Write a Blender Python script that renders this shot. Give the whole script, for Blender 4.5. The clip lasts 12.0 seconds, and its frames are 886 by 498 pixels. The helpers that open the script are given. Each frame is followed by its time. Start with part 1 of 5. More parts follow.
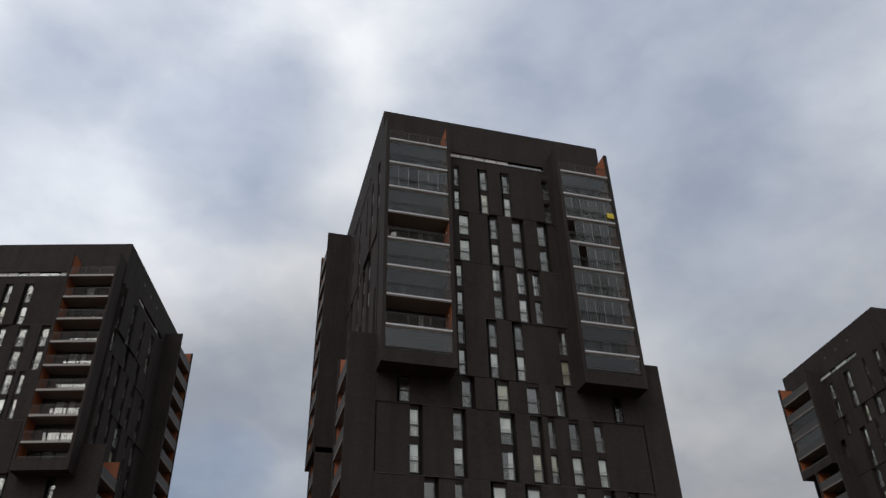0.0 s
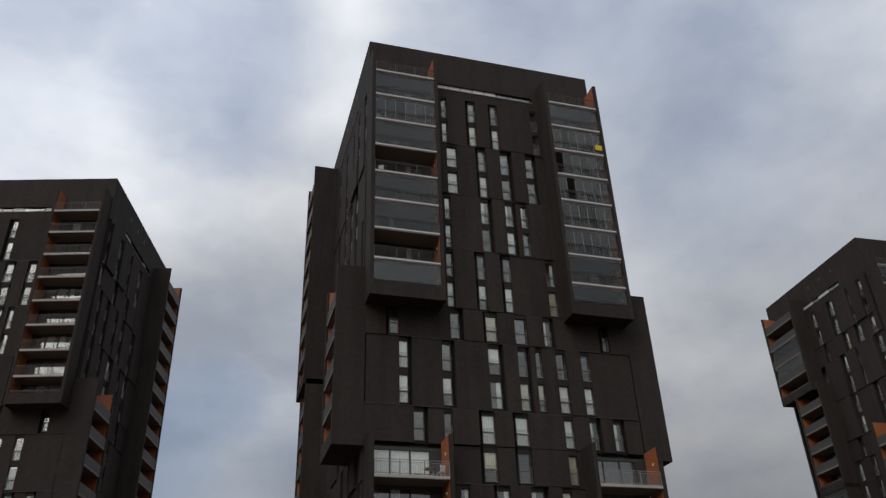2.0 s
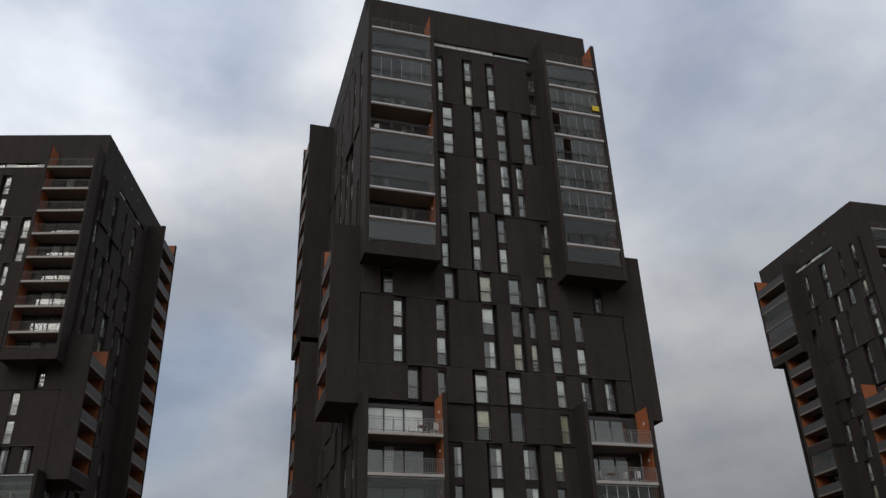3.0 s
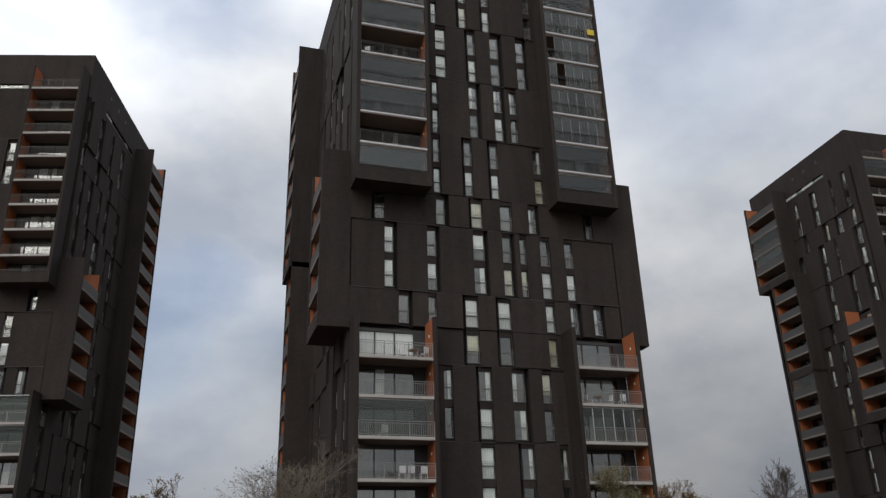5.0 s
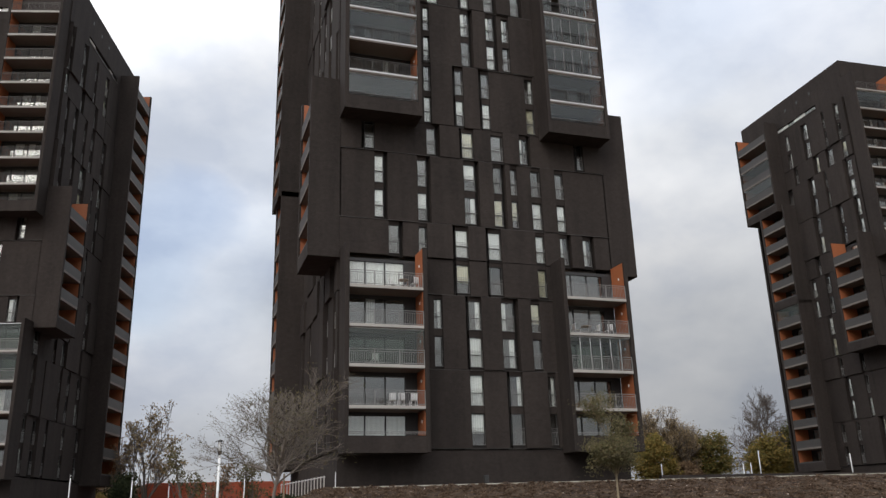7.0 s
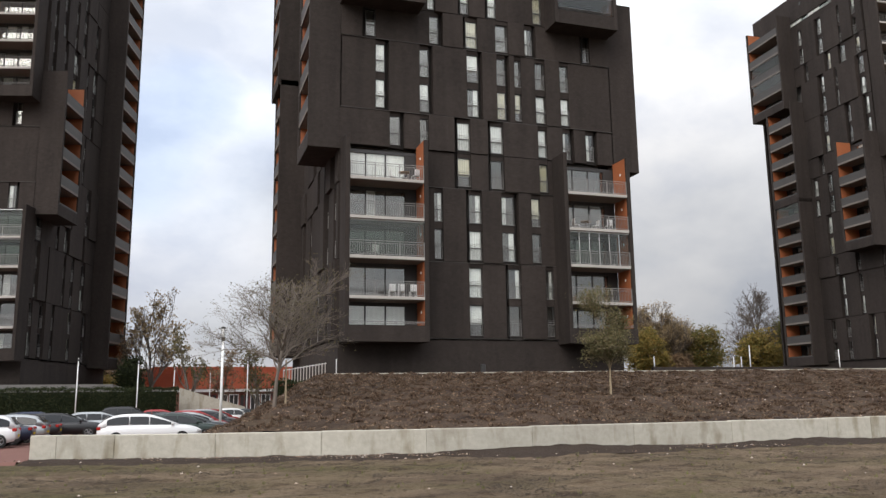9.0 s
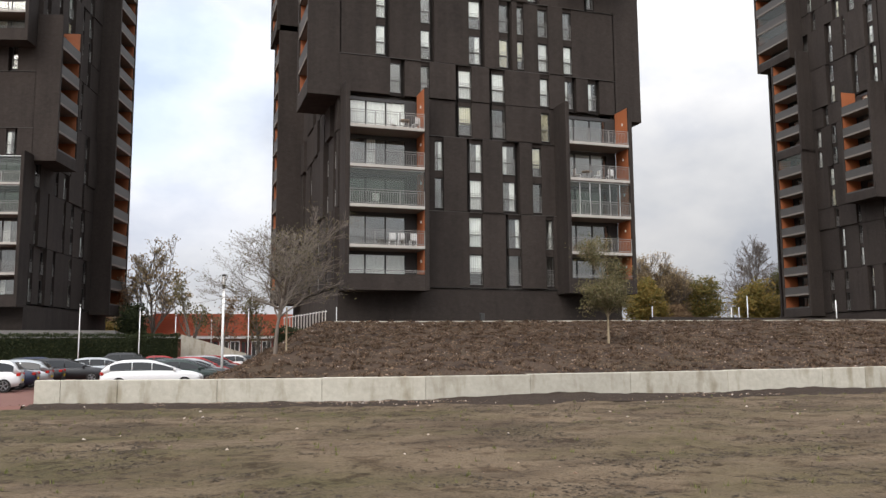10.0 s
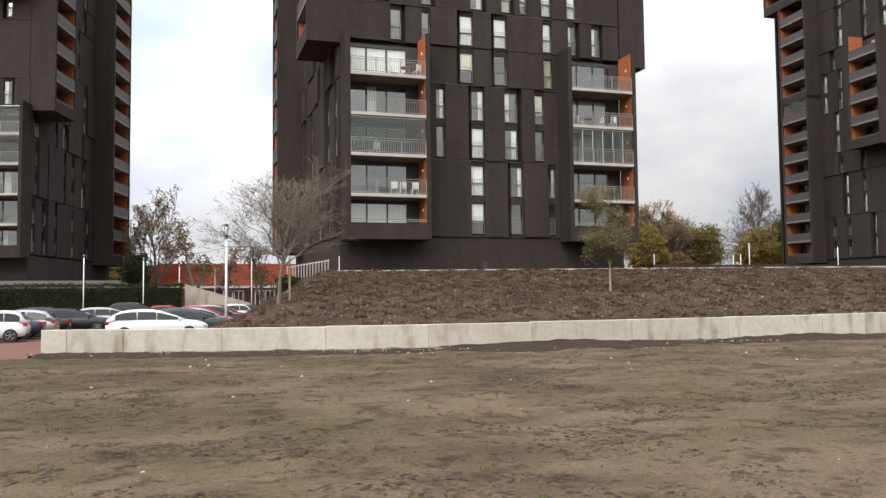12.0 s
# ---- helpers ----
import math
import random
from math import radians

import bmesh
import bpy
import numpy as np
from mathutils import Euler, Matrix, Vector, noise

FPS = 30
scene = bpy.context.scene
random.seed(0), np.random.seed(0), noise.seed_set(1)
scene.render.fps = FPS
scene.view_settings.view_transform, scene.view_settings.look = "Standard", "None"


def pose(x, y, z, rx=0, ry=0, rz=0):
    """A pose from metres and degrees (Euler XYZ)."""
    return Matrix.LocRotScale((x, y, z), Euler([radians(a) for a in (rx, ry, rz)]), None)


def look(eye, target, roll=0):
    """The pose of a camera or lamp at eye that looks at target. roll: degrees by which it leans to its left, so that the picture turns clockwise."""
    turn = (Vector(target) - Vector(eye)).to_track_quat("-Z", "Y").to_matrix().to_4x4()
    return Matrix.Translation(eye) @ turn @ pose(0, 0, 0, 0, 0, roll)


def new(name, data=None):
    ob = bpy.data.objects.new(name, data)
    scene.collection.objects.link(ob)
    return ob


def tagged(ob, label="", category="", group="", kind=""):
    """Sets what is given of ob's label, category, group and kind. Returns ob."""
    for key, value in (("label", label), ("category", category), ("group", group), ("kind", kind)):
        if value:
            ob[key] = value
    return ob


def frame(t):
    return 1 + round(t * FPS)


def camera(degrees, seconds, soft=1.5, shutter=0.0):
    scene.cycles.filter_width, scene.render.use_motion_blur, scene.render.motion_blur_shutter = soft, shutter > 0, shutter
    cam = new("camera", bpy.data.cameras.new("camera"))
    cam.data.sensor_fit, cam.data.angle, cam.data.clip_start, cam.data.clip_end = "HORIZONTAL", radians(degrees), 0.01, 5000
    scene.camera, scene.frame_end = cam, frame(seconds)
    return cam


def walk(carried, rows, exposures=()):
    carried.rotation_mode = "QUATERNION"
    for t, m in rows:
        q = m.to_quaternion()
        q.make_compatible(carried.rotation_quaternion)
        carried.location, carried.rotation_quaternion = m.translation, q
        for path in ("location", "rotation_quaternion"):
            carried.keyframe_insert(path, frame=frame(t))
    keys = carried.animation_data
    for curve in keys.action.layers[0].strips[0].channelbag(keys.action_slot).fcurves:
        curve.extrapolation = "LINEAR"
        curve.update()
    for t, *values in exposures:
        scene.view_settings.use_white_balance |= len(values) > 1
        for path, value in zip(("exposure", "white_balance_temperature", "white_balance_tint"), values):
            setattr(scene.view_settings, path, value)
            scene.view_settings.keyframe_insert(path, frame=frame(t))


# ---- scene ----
# ---------- camera ----------
cam = camera(56.8, 12.0, soft=1.4)
PATH = [
    (0.0, pose(0, 0, 1.6, 125.45, 1.19, -15.35)),
    (0.5, pose(0, 0, 1.6, 125.09, 1.31, -15.54)),
    (1.0, pose(0, 0, 1.6, 123.51, 1.57, -15.69)),
    (1.5, pose(0, 0, 1.6, 122.19, 1.70, -15.81)),
    (2.0, pose(0, 0, 1.6, 120.76, 1.93, -15.87)),
    (2.5, pose(0, 0, 1.6, 119.38, 2.11, -15.98)),
    (3.0, pose(0, 0, 1.6, 117.95, 1.66, -16.42)),
    (5.0, pose(0, 0, 1.6, 112.76, 1.57, -17.16)),
    (5.5, pose(0, 0, 1.6, 111.55, 1.62, -17.36)),
    (6.0, pose(0, 0, 1.6, 110.32, 1.64, -17.52)),
    (6.5, pose(0, 0, 1.6, 109.19, 1.58, -17.72)),
    (7.0, pose(0, 0, 1.6, 107.88, 1.58, -17.89)),
    (9.0, pose(0, 0, 1.6, 100.41, 0.70, -18.07)),
    (9.5, pose(0, 0, 1.6, 98.64, 0.49, -18.08)),
    (10.0, pose(0, 0, 1.6, 96.86, 0.34, -18.12)),
    (10.5, pose(0, 0, 1.6, 95.42, 0.35, -18.11)),
    (11.0, pose(0, 0, 1.6, 94.08, 0.28, -18.13)),
    (11.5, pose(0, 0, 1.6, 93.42, 0.41, -18.07)),
    (12.0, pose(0, 0, 1.6, 93.28, 0.61, -17.95)),
]
EXPOSURES = [(0.0, -1.13, 6350, 10), (3.0, -1.02, 6380, 10), (6.0, -0.48, 6430, 10), (9.0, 0.15, 6560, 11), (12.0, 0.51, 6690, 11)]
walk(cam, PATH, EXPOSURES)

# ---------- sky and sun ----------
SUN_ELEV, SUN_AZ = radians(40), radians(222)
world = bpy.data.worlds.new("overcast_sky")
scene.world = world
world.use_nodes = True
wn, wl = world.node_tree.nodes, world.node_tree.links
wn.clear()
w_out = wn.new("ShaderNodeOutputWorld")
w_bg = wn.new("ShaderNodeBackground")
w_bg.inputs["Strength"].default_value = 1.0
sky = wn.new("ShaderNodeTexSky")
sky.sky_type = "NISHITA"
sky.sun_disc = False
sky.sun_elevation, sky.sun_rotation = SUN_ELEV, SUN_AZ
sky_dim = wn.new("ShaderNodeVectorMath")
sky_dim.operation = "SCALE"
sky_dim.inputs["Scale"].default_value = 0.15
wl.new(sky.outputs[0], sky_dim.inputs[0])
coord = wn.new("ShaderNodeTexCoord")
squash = wn.new("ShaderNodeMapping")
squash.inputs["Scale"].default_value = (1.0, 1.0, 1.6)
squash.inputs["Location"].default_value = (0.35, 0.1, 0.26)
wl.new(coord.outputs["Generated"], squash.inputs[0])


def sky_noise(scale, detail, rough, distort):
    n = wn.new("ShaderNodeTexNoise")
    n.inputs["Scale"].default_value = scale
    n.inputs["Detail"].default_value = detail
    n.inputs["Roughness"].default_value = rough
    n.inputs["Distortion"].default_value = distort
    wl.new(squash.outputs[0], n.inputs["Vector"])
    return n


def sky_ramp(source, stops):
    r = wn.new("ShaderNodeValToRGB")
    while len(r.color_ramp.elements) < len(stops):
        r.color_ramp.elements.new(0.5)
    for e, (p, c) in zip(r.color_ramp.elements, stops):
        e.position, e.color = p, (*c, 1)
    wl.new(source, r.inputs[0])
    return r


def sky_math(op, a, b):
    m = wn.new("ShaderNodeMath")
    m.operation = op
    for socket, v in zip(m.inputs, (a, b)):
        if isinstance(v, (int, float)):
            socket.default_value = v
        else:
            wl.new(v, socket)
    return m.outputs[0]


# directions bent by soft turbulence, so that the cloud masses have billowing edges
swirl = sky_noise(3.4, 5, 0.48, 0.0)
bent = wn.new("ShaderNodeVectorMath")
bent.operation = "MULTIPLY_ADD"
bent.inputs[1].default_value = (0.30, 0.30, 0.30)
wl.new(swirl.outputs["Color"], bent.inputs[0])
shift = wn.new("ShaderNodeVectorMath")
shift.operation = "SUBTRACT"
shift.inputs[1].default_value = (0.15, 0.15, 0.15)
wl.new(coord.outputs["Generated"], shift.inputs[0])
wl.new(shift.outputs[0], bent.inputs[2])
turned_way = wn.new("ShaderNodeVectorMath")
turned_way.operation = "NORMALIZE"
wl.new(bent.outputs[0], turned_way.inputs[0])


def cloud_mass(way, degrees, amount):
    """A soft-edged mass of cloud (or a gap in it) seen in one direction."""
    d = wn.new("ShaderNodeVectorMath")
    d.operation = "DOT_PRODUCT"
    d.inputs[1].default_value = Vector(way).normalized()
    wl.new(turned_way.outputs[0], d.inputs[0])
    r = wn.new("ShaderNodeMapRange")
    r.interpolation_type = "SMOOTHSTEP"
    r.inputs["From Min"].default_value, r.inputs["From Max"].default_value = math.cos(radians(degrees)), 1.0
    r.inputs["To Max"].default_value = amount
    wl.new(d.outputs["Value"], r.inputs[0])
    return r.outputs[0]


# cloud deck: broad grey and white masses, with thin gaps of pale blue
broad = sky_noise(2.6, 6, 0.46, 0.0)
cloud_tone = sky_ramp(broad.outputs[0], [(0.36, (0.62, 0.65, 0.71)), (0.50, (0.70, 0.725, 0.765)), (0.64, (0.82, 0.83, 0.85))])
MASSES = [((-0.22, 0.75, 0.62), 19, 0.32), ((-0.06, 0.84, 0.52), 14, -0.10), ((-0.02, 0.975, 0.21), 10, 0.34), ((0.54, 0.70, 0.40), 14, 0.14), ((-0.27, 0.66, 0.72), 13, -0.20), ((0.54, 0.65, 0.53), 12, -0.12),
          ((0.02, 0.88, 0.46), 13, -0.12), ((0.55, 0.76, 0.33), 11, -0.10), ((0.0, 0.95, 0.14), 10, 0.06), ((0.62, 0.52, 0.58), 12, 0.12)]
total = 1.0
for way, degrees, amount in MASSES:
    total = sky_math("ADD", cloud_mass(way, degrees, amount), total)
massed = wn.new("ShaderNodeVectorMath")
massed.operation = "SCALE"
wl.new(cloud_tone.outputs[0], massed.inputs[0])
wl.new(total, massed.inputs["Scale"])
GAPS = [((-0.04, 0.715, 0.695), 11, 0.50), ((-0.17, 0.665, 0.73), 10, 0.40), ((0.42, 0.54, 0.73), 17, 0.36), ((0.49, 0.62, 0.61), 13, 0.36), ((0.02, 0.945, 0.327), 10, 0.22), ((-0.05, 0.958, 0.28), 7, 0.50)]
open_sky = 0.0
for way, degrees, amount in GAPS:
    open_sky = sky_math("MAXIMUM", cloud_mass(way, degrees, amount), open_sky)
sky_mix = wn.new("ShaderNodeMixRGB")
wl.new(open_sky, sky_mix.inputs[0])
wl.new(massed.outputs[0], sky_mix.inputs[1])
wl.new(sky_dim.outputs[0], sky_mix.inputs[2])
# finer billows within the cloud deck
billow = sky_noise(7.5, 7, 0.52, 0.1)
billow_tone = sky_ramp(billow.outputs[0], [(0.34, (0.80, 0.83, 0.885)), (0.50, (0.98, 0.985, 0.99)), (0.64, (1.10, 1.095, 1.08))])
sky_fine = wn.new("ShaderNodeMixRGB")
sky_fine.blend_type = "MULTIPLY"
sky_fine.inputs[0].default_value = 0.8
wl.new(sky_mix.outputs[0], sky_fine.inputs[1])
wl.new(billow_tone.outputs[0], sky_fine.inputs[2])
# an overcast dome is brighter overhead than at the horizon
height = wn.new("ShaderNodeSeparateXYZ")
wl.new(coord.outputs["Generated"], height.inputs[0])
lift = wn.new("ShaderNodeMapRange")
lift.inputs["From Min"].default_value, lift.inputs["From Max"].default_value = 0.0, 0.9
lift.inputs["To Min"].default_value, lift.inputs["To Max"].default_value = 0.68, 2.42
lift.interpolation_type = "SMOOTHSTEP"
wl.new(height.outputs[2], lift.inputs[0])
# the veiled sun stands in the west, so the deck dims towards the east
aside = wn.new("ShaderNodeMapRange")
aside.inputs["From Min"].default_value, aside.inputs["From Max"].default_value = -0.3, 1.0
aside.inputs["To Min"].default_value, aside.inputs["To Max"].default_value = 1.04, 0.83
aside.interpolation_type = "SMOOTHSTEP"
wl.new(height.outputs[0], aside.inputs[0])
level_light = sky_math("MULTIPLY", lift.outputs[0], aside.outputs[0])
dome = wn.new("ShaderNodeVectorMath")
dome.operation = "SCALE"
wl.new(sky_fine.outputs[0], dome.inputs[0])
wl.new(level_light, dome.inputs["Scale"])
wl.new(dome.outputs[0], w_bg.inputs["Color"])
wl.new(w_bg.outputs[0], w_out.inputs[0])

sun_data = bpy.data.lights.new("sun", "SUN")
sun_data.energy, sun_data.angle, sun_data.color = 1.8, radians(50), (1.0, 0.95, 0.88)
sun_ob = new("sun", sun_data)
sun_ob.matrix_world = look((40 * math.sin(SUN_AZ), 40 * math.cos(SUN_AZ), 40 * math.tan(SUN_ELEV)), (0, 0, 0))

# ---------- materials ----------
def material(name, base, rough=0.8, metal=0.0, dark=None, scale=1.0, grain=12.0, bump=0.2, spread=0.5, random_tone=0.0, spec=0.5):
    """A surface with large stains, fine grain and relief, in object metres."""
    m = bpy.data.materials.new(name)
    m.use_nodes = True
    n, l = m.node_tree.nodes, m.node_tree.links
    b = n["Principled BSDF"]
    b.inputs["Roughness"].default_value = rough
    b.inputs["Metallic"].default_value = metal
    b.inputs["Specular IOR Level"].default_value = spec
    geo = n.new("ShaderNodeNewGeometry")
    big = n.new("ShaderNodeTexNoise")
    big.inputs["Scale"].default_value = scale
    big.inputs["Detail"].default_value = 5
    fine = n.new("ShaderNodeTexNoise")
    fine.inputs["Scale"].default_value = grain
    fine.inputs["Detail"].default_value = 4
    l.new(geo.outputs["Position"], big.inputs["Vector"])
    l.new(geo.outputs["Position"], fine.inputs["Vector"])
    add = n.new("ShaderNodeMath")
    add.operation = "ADD"
    l.new(big.outputs[0], add.inputs[0])
    l.new(fine.outputs[0], add.inputs[1])
    ramp = n.new("ShaderNodeValToRGB")
    dark = dark or tuple(c * 0.7 for c in base)
    ramp.color_ramp.elements[0].position, ramp.color_ramp.elements[1].position = 0.5 - spread / 2, 0.5 + spread / 2
    ramp.color_ramp.elements[0].color, ramp.color_ramp.elements[1].color = (*dark, 1), (*base, 1)
    half = n.new("ShaderNodeMath")
    half.operation = "MULTIPLY"
    half.inputs[1].default_value = 0.5
    l.new(add.outputs[0], half.inputs[0])
    l.new(half.outputs[0], ramp.inputs[0])
    colour = ramp.outputs[0]
    if random_tone:
        info = n.new("ShaderNodeObjectInfo")
        tone = n.new("ShaderNodeMapRange")
        tone.inputs["To Min"].default_value, tone.inputs["To Max"].default_value = 1 - random_tone, 1 + random_tone
        l.new(info.outputs["Random"], tone.inputs[0])
        mul = n.new("ShaderNodeVectorMath")
        mul.operation = "SCALE"
        l.new(colour, mul.inputs[0])
        l.new(tone.outputs[0], mul.inputs["Scale"])
        colour = mul.outputs[0]
    l.new(colour, b.inputs["Base Color"])
    if bump:
        bp = n.new("ShaderNodeBump")
        bp.inputs["Strength"].default_value = bump
        bp.inputs["Distance"].default_value = 0.05
        l.new(fine.outputs[0], bp.inputs["Height"])
        l.new(bp.outputs[0], b.inputs["Normal"])
    return m


def brick_material(name, base, mortar, dark):
    """Dark facing brick in running bond on every upright face, with weathered streaks."""
    m = material(name, base, 0.85, dark=dark, scale=0.25, grain=3.0, bump=0.1, spread=0.35, random_tone=0.10, spec=0.2)
    n, l = m.node_tree.nodes, m.node_tree.links
    b = n["Principled BSDF"]
    geo = n.new("ShaderNodeNewGeometry")
    sep = n.new("ShaderNodeSeparateXYZ")
    l.new(geo.outputs["Position"], sep.inputs[0])
    along = n.new("ShaderNodeMath")
    along.operation = "ADD"
    l.new(sep.outputs[0], along.inputs[0])
    l.new(sep.outputs[1], along.inputs[1])
    com = n.new("ShaderNodeCombineXYZ")
    l.new(along.outputs[0], com.inputs[0])
    l.new(sep.outputs[2], com.inputs[1])
    br = n.new("ShaderNodeTexBrick")
    br.inputs["Scale"].default_value = 1.0
    br.inputs["Brick Width"].default_value = 0.22
    br.inputs["Row Height"].default_value = 0.065
    br.inputs["Mortar Size"].default_value = 0.006
    br.inputs["Color1"].default_value = (1, 1, 1, 1)
    br.inputs["Color2"].default_value = (0.84, 0.83, 0.82, 1)
    br.inputs["Mortar"].default_value = (*mortar, 1)
    l.new(com.outputs[0], br.inputs["Vector"])
    mix = n.new("ShaderNodeMixRGB")
    mix.blend_type = "MULTIPLY"
    mix.inputs[0].default_value = 1.0
    old = b.inputs["Base Color"].links[0].from_socket
    l.new(old, mix.inputs[1])
    l.new(br.outputs["Color"], mix.inputs[2])
    l.new(mix.outputs[0], b.inputs["Base Color"])
    return m


def glass_material(name, tint, gloss, rough=0.02):
    """Coated window glass: lets light through and mirrors the sky."""
    m = bpy.data.materials.new(name)
    m.use_nodes = True
    n, l = m.node_tree.nodes, m.node_tree.links
    n.clear()
    out = n.new("ShaderNodeOutputMaterial")
    mix = n.new("ShaderNodeMixShader")
    clear = n.new("ShaderNodeBsdfTransparent")
    clear.inputs[0].default_value = (*tint, 1)
    shine = n.new("ShaderNodeBsdfGlossy")
    shine.inputs["Roughness"].default_value = rough
    shine.inputs["Color"].default_value = (0.97, 0.97, 0.92, 1)
    info = n.new("ShaderNodeObjectInfo")
    amount = n.new("ShaderNodeMapRange")
    amount.inputs["To Min"].default_value, amount.inputs["To Max"].default_value = gloss * 0.8, gloss * 1.25
    l.new(info.outputs["Random"], amount.inputs[0])
    geo = n.new("ShaderNodeNewGeometry")
    wave = n.new("ShaderNodeTexNoise")
    wave.inputs["Scale"].default_value = 0.9
    l.new(geo.outputs["Position"], wave.inputs["Vector"])
    bp = n.new("ShaderNodeBump")
    bp.inputs["Strength"].default_value = 0.04
    bp.inputs["Distance"].default_value = 0.1
    l.new(wave.outputs[0], bp.inputs["Height"])
    l.new(bp.outputs[0], shine.inputs["Normal"])
    l.new(amount.outputs[0], mix.inputs[0])
    l.new(clear.outputs[0], mix.inputs[1])
    l.new(shine.outputs[0], mix.inputs[2])
    l.new(mix.outputs[0], out.inputs[0])
    return m


M_BRICK = brick_material("dark_brick", (0.054, 0.0435, 0.0385), (0.70, 0.68, 0.66), (0.037, 0.030, 0.027))
# near-black: the shade inside the window recesses is put into this colour
M_REVEAL = material("shaded_reveal", (0.026, 0.0225, 0.021), 0.9, scale=0.4, bump=0.1, spec=0.2)
M_FRAME = material("dark_window_frame", (0.035, 0.034, 0.034), 0.5, scale=2, bump=0.05)
M_GLASS = glass_material("window_glass", (0.93, 0.95, 0.95), 0.125)
M_DOOR_GLASS = glass_material("balcony_door_glass", (0.90, 0.92, 0.92), 0.15)
M_UPPER_GLASS = glass_material("upper_balcony_glass", (0.56, 0.59, 0.60), 0.062)
M_BALCONY_GLASS = glass_material("balcony_glass", (0.70, 0.74, 0.71), 0.06)
M_CURTAIN = material("pale_curtain", (0.88, 0.88, 0.84), 0.9, dark=(0.82, 0.82, 0.78), scale=2, grain=9, bump=0.05, random_tone=0.08)
M_BLIND = material("cream_blind", (0.78, 0.72, 0.52), 0.9, scale=2, grain=9, bump=0.2, random_tone=0.1)
M_SOFFIT = material("brown_balcony_soffit", (0.20, 0.172, 0.150), 0.85, dark=(0.15, 0.130, 0.112), scale=0.8, grain=6, bump=0.1)
M_PARAPET = material("grey_parapet_panel", (0.056, 0.050, 0.046), 0.6, dark=(0.042, 0.038, 0.035), scale=0.8, grain=6, bump=0.08)
M_FLASHING = material("dull_flashing", (0.060, 0.052, 0.047), 0.6, scale=1.5, bump=0.05)
M_ROOM = material("dim_room", (0.16, 0.15, 0.14), 0.9, scale=0.5, bump=0.05)
M_CONCRETE = material("balcony_concrete", (0.50, 0.47, 0.43), 0.85, dark=(0.33, 0.31, 0.29), scale=0.8, grain=9, bump=0.2)
M_TRACK = material("white_aluminium", (0.72, 0.72, 0.72), 0.4, dark=(0.6, 0.6, 0.6), bump=0.02)
M_RAIL = material("galvanised_rail", (0.30, 0.29, 0.28), 0.5, metal=0.2, bump=0.05)
M_RAIL_DARK = material("dark_painted_rail", (0.075, 0.066, 0.060), 0.5, bump=0.05)
M_ORANGE = material("orange_panel", (0.42, 0.135, 0.050), 0.6, dark=(0.31, 0.098, 0.040), scale=0.6, grain=5, bump=0.08)
M_ROOF = material("roof_gravel", (0.16, 0.155, 0.15), 0.95, scale=0.6, grain=14, bump=0.4)
M_WALLBLOCK = material("cast_concrete", (0.53, 0.505, 0.435), 0.85, dark=(0.36, 0.335, 0.28), scale=0.9, grain=6, bump=0.25, spread=0.5, random_tone=0.10)


def add_streaks(m, stretch, lo, hi, tone):
    """Run-off streaks down an upright surface."""
    n, l = m.node_tree.nodes, m.node_tree.links
    b = n["Principled BSDF"]
    geo = n.new("ShaderNodeNewGeometry")
    mp = n.new("ShaderNodeMapping")
    mp.inputs["Scale"].default_value = stretch
    l.new(geo.outputs["Position"], mp.inputs[0])
    t = n.new("ShaderNodeTexNoise")
    t.inputs["Scale"].default_value = 1.0
    t.inputs["Detail"].default_value = 6
    l.new(mp.outputs[0], t.inputs["Vector"])
    r = n.new("ShaderNodeValToRGB")
    r.color_ramp.elements[0].position, r.color_ramp.elements[1].position = lo, hi
    r.color_ramp.elements[0].color, r.color_ramp.elements[1].color = (*tone, 1), (1, 1, 1, 1)
    l.new(t.outputs[0], r.inputs[0])
    mix = n.new("ShaderNodeMixRGB")
    mix.blend_type = "MULTIPLY"
    mix.inputs[0].default_value = 1.0
    l.new(b.inputs["Base Color"].links[0].from_socket, mix.inputs[1])
    l.new(r.outputs[0], mix.inputs[2])
    l.new(mix.outputs[0], b.inputs["Base Color"])


add_streaks(M_WALLBLOCK, (2.1, 2.1, 0.6), 0.30, 0.48, (0.62, 0.58, 0.50))
add_streaks(M_BRICK, (1.2, 1.2, 0.12), 0.36, 0.56, (0.82, 0.82, 0.83))
M_WHITE = material("white_lacquer", (0.78, 0.78, 0.77), 0.4, dark=(0.72, 0.72, 0.71), bump=0.02)
M_YELLOW = material("yellow_cloth", (0.80, 0.62, 0.05), 0.8, bump=0.1)
M_WOOD = material("garden_wood", (0.30, 0.19, 0.10), 0.7, scale=2, bump=0.1)


# ---------- building helpers ----------
def box(bm, x0, x1, y0, y1, z0, z1):
    v = [bm.verts.new(p) for p in ((x0, y0, z0), (x1, y0, z0), (x1, y1, z0), (x0, y1, z0), (x0, y0, z1), (x1, y0, z1), (x1, y1, z1), (x0, y1, z1))]
    for f in ((0, 3, 2, 1), (4, 5, 6, 7), (0, 1, 5, 4), (1, 2, 6, 5), (2, 3, 7, 6), (3, 0, 4, 7)):
        bm.faces.new([v[i] for i in f])


def finish(name, bm, mat, smooth=False):
    me = bpy.data.meshes.new(name)
    bmesh.ops.recalc_face_normals(bm, faces=bm.faces)
    if smooth:
        for f in bm.faces:
            f.smooth = True
    bm.to_mesh(me)
    bm.free()
    me.materials.append(mat)
    return me


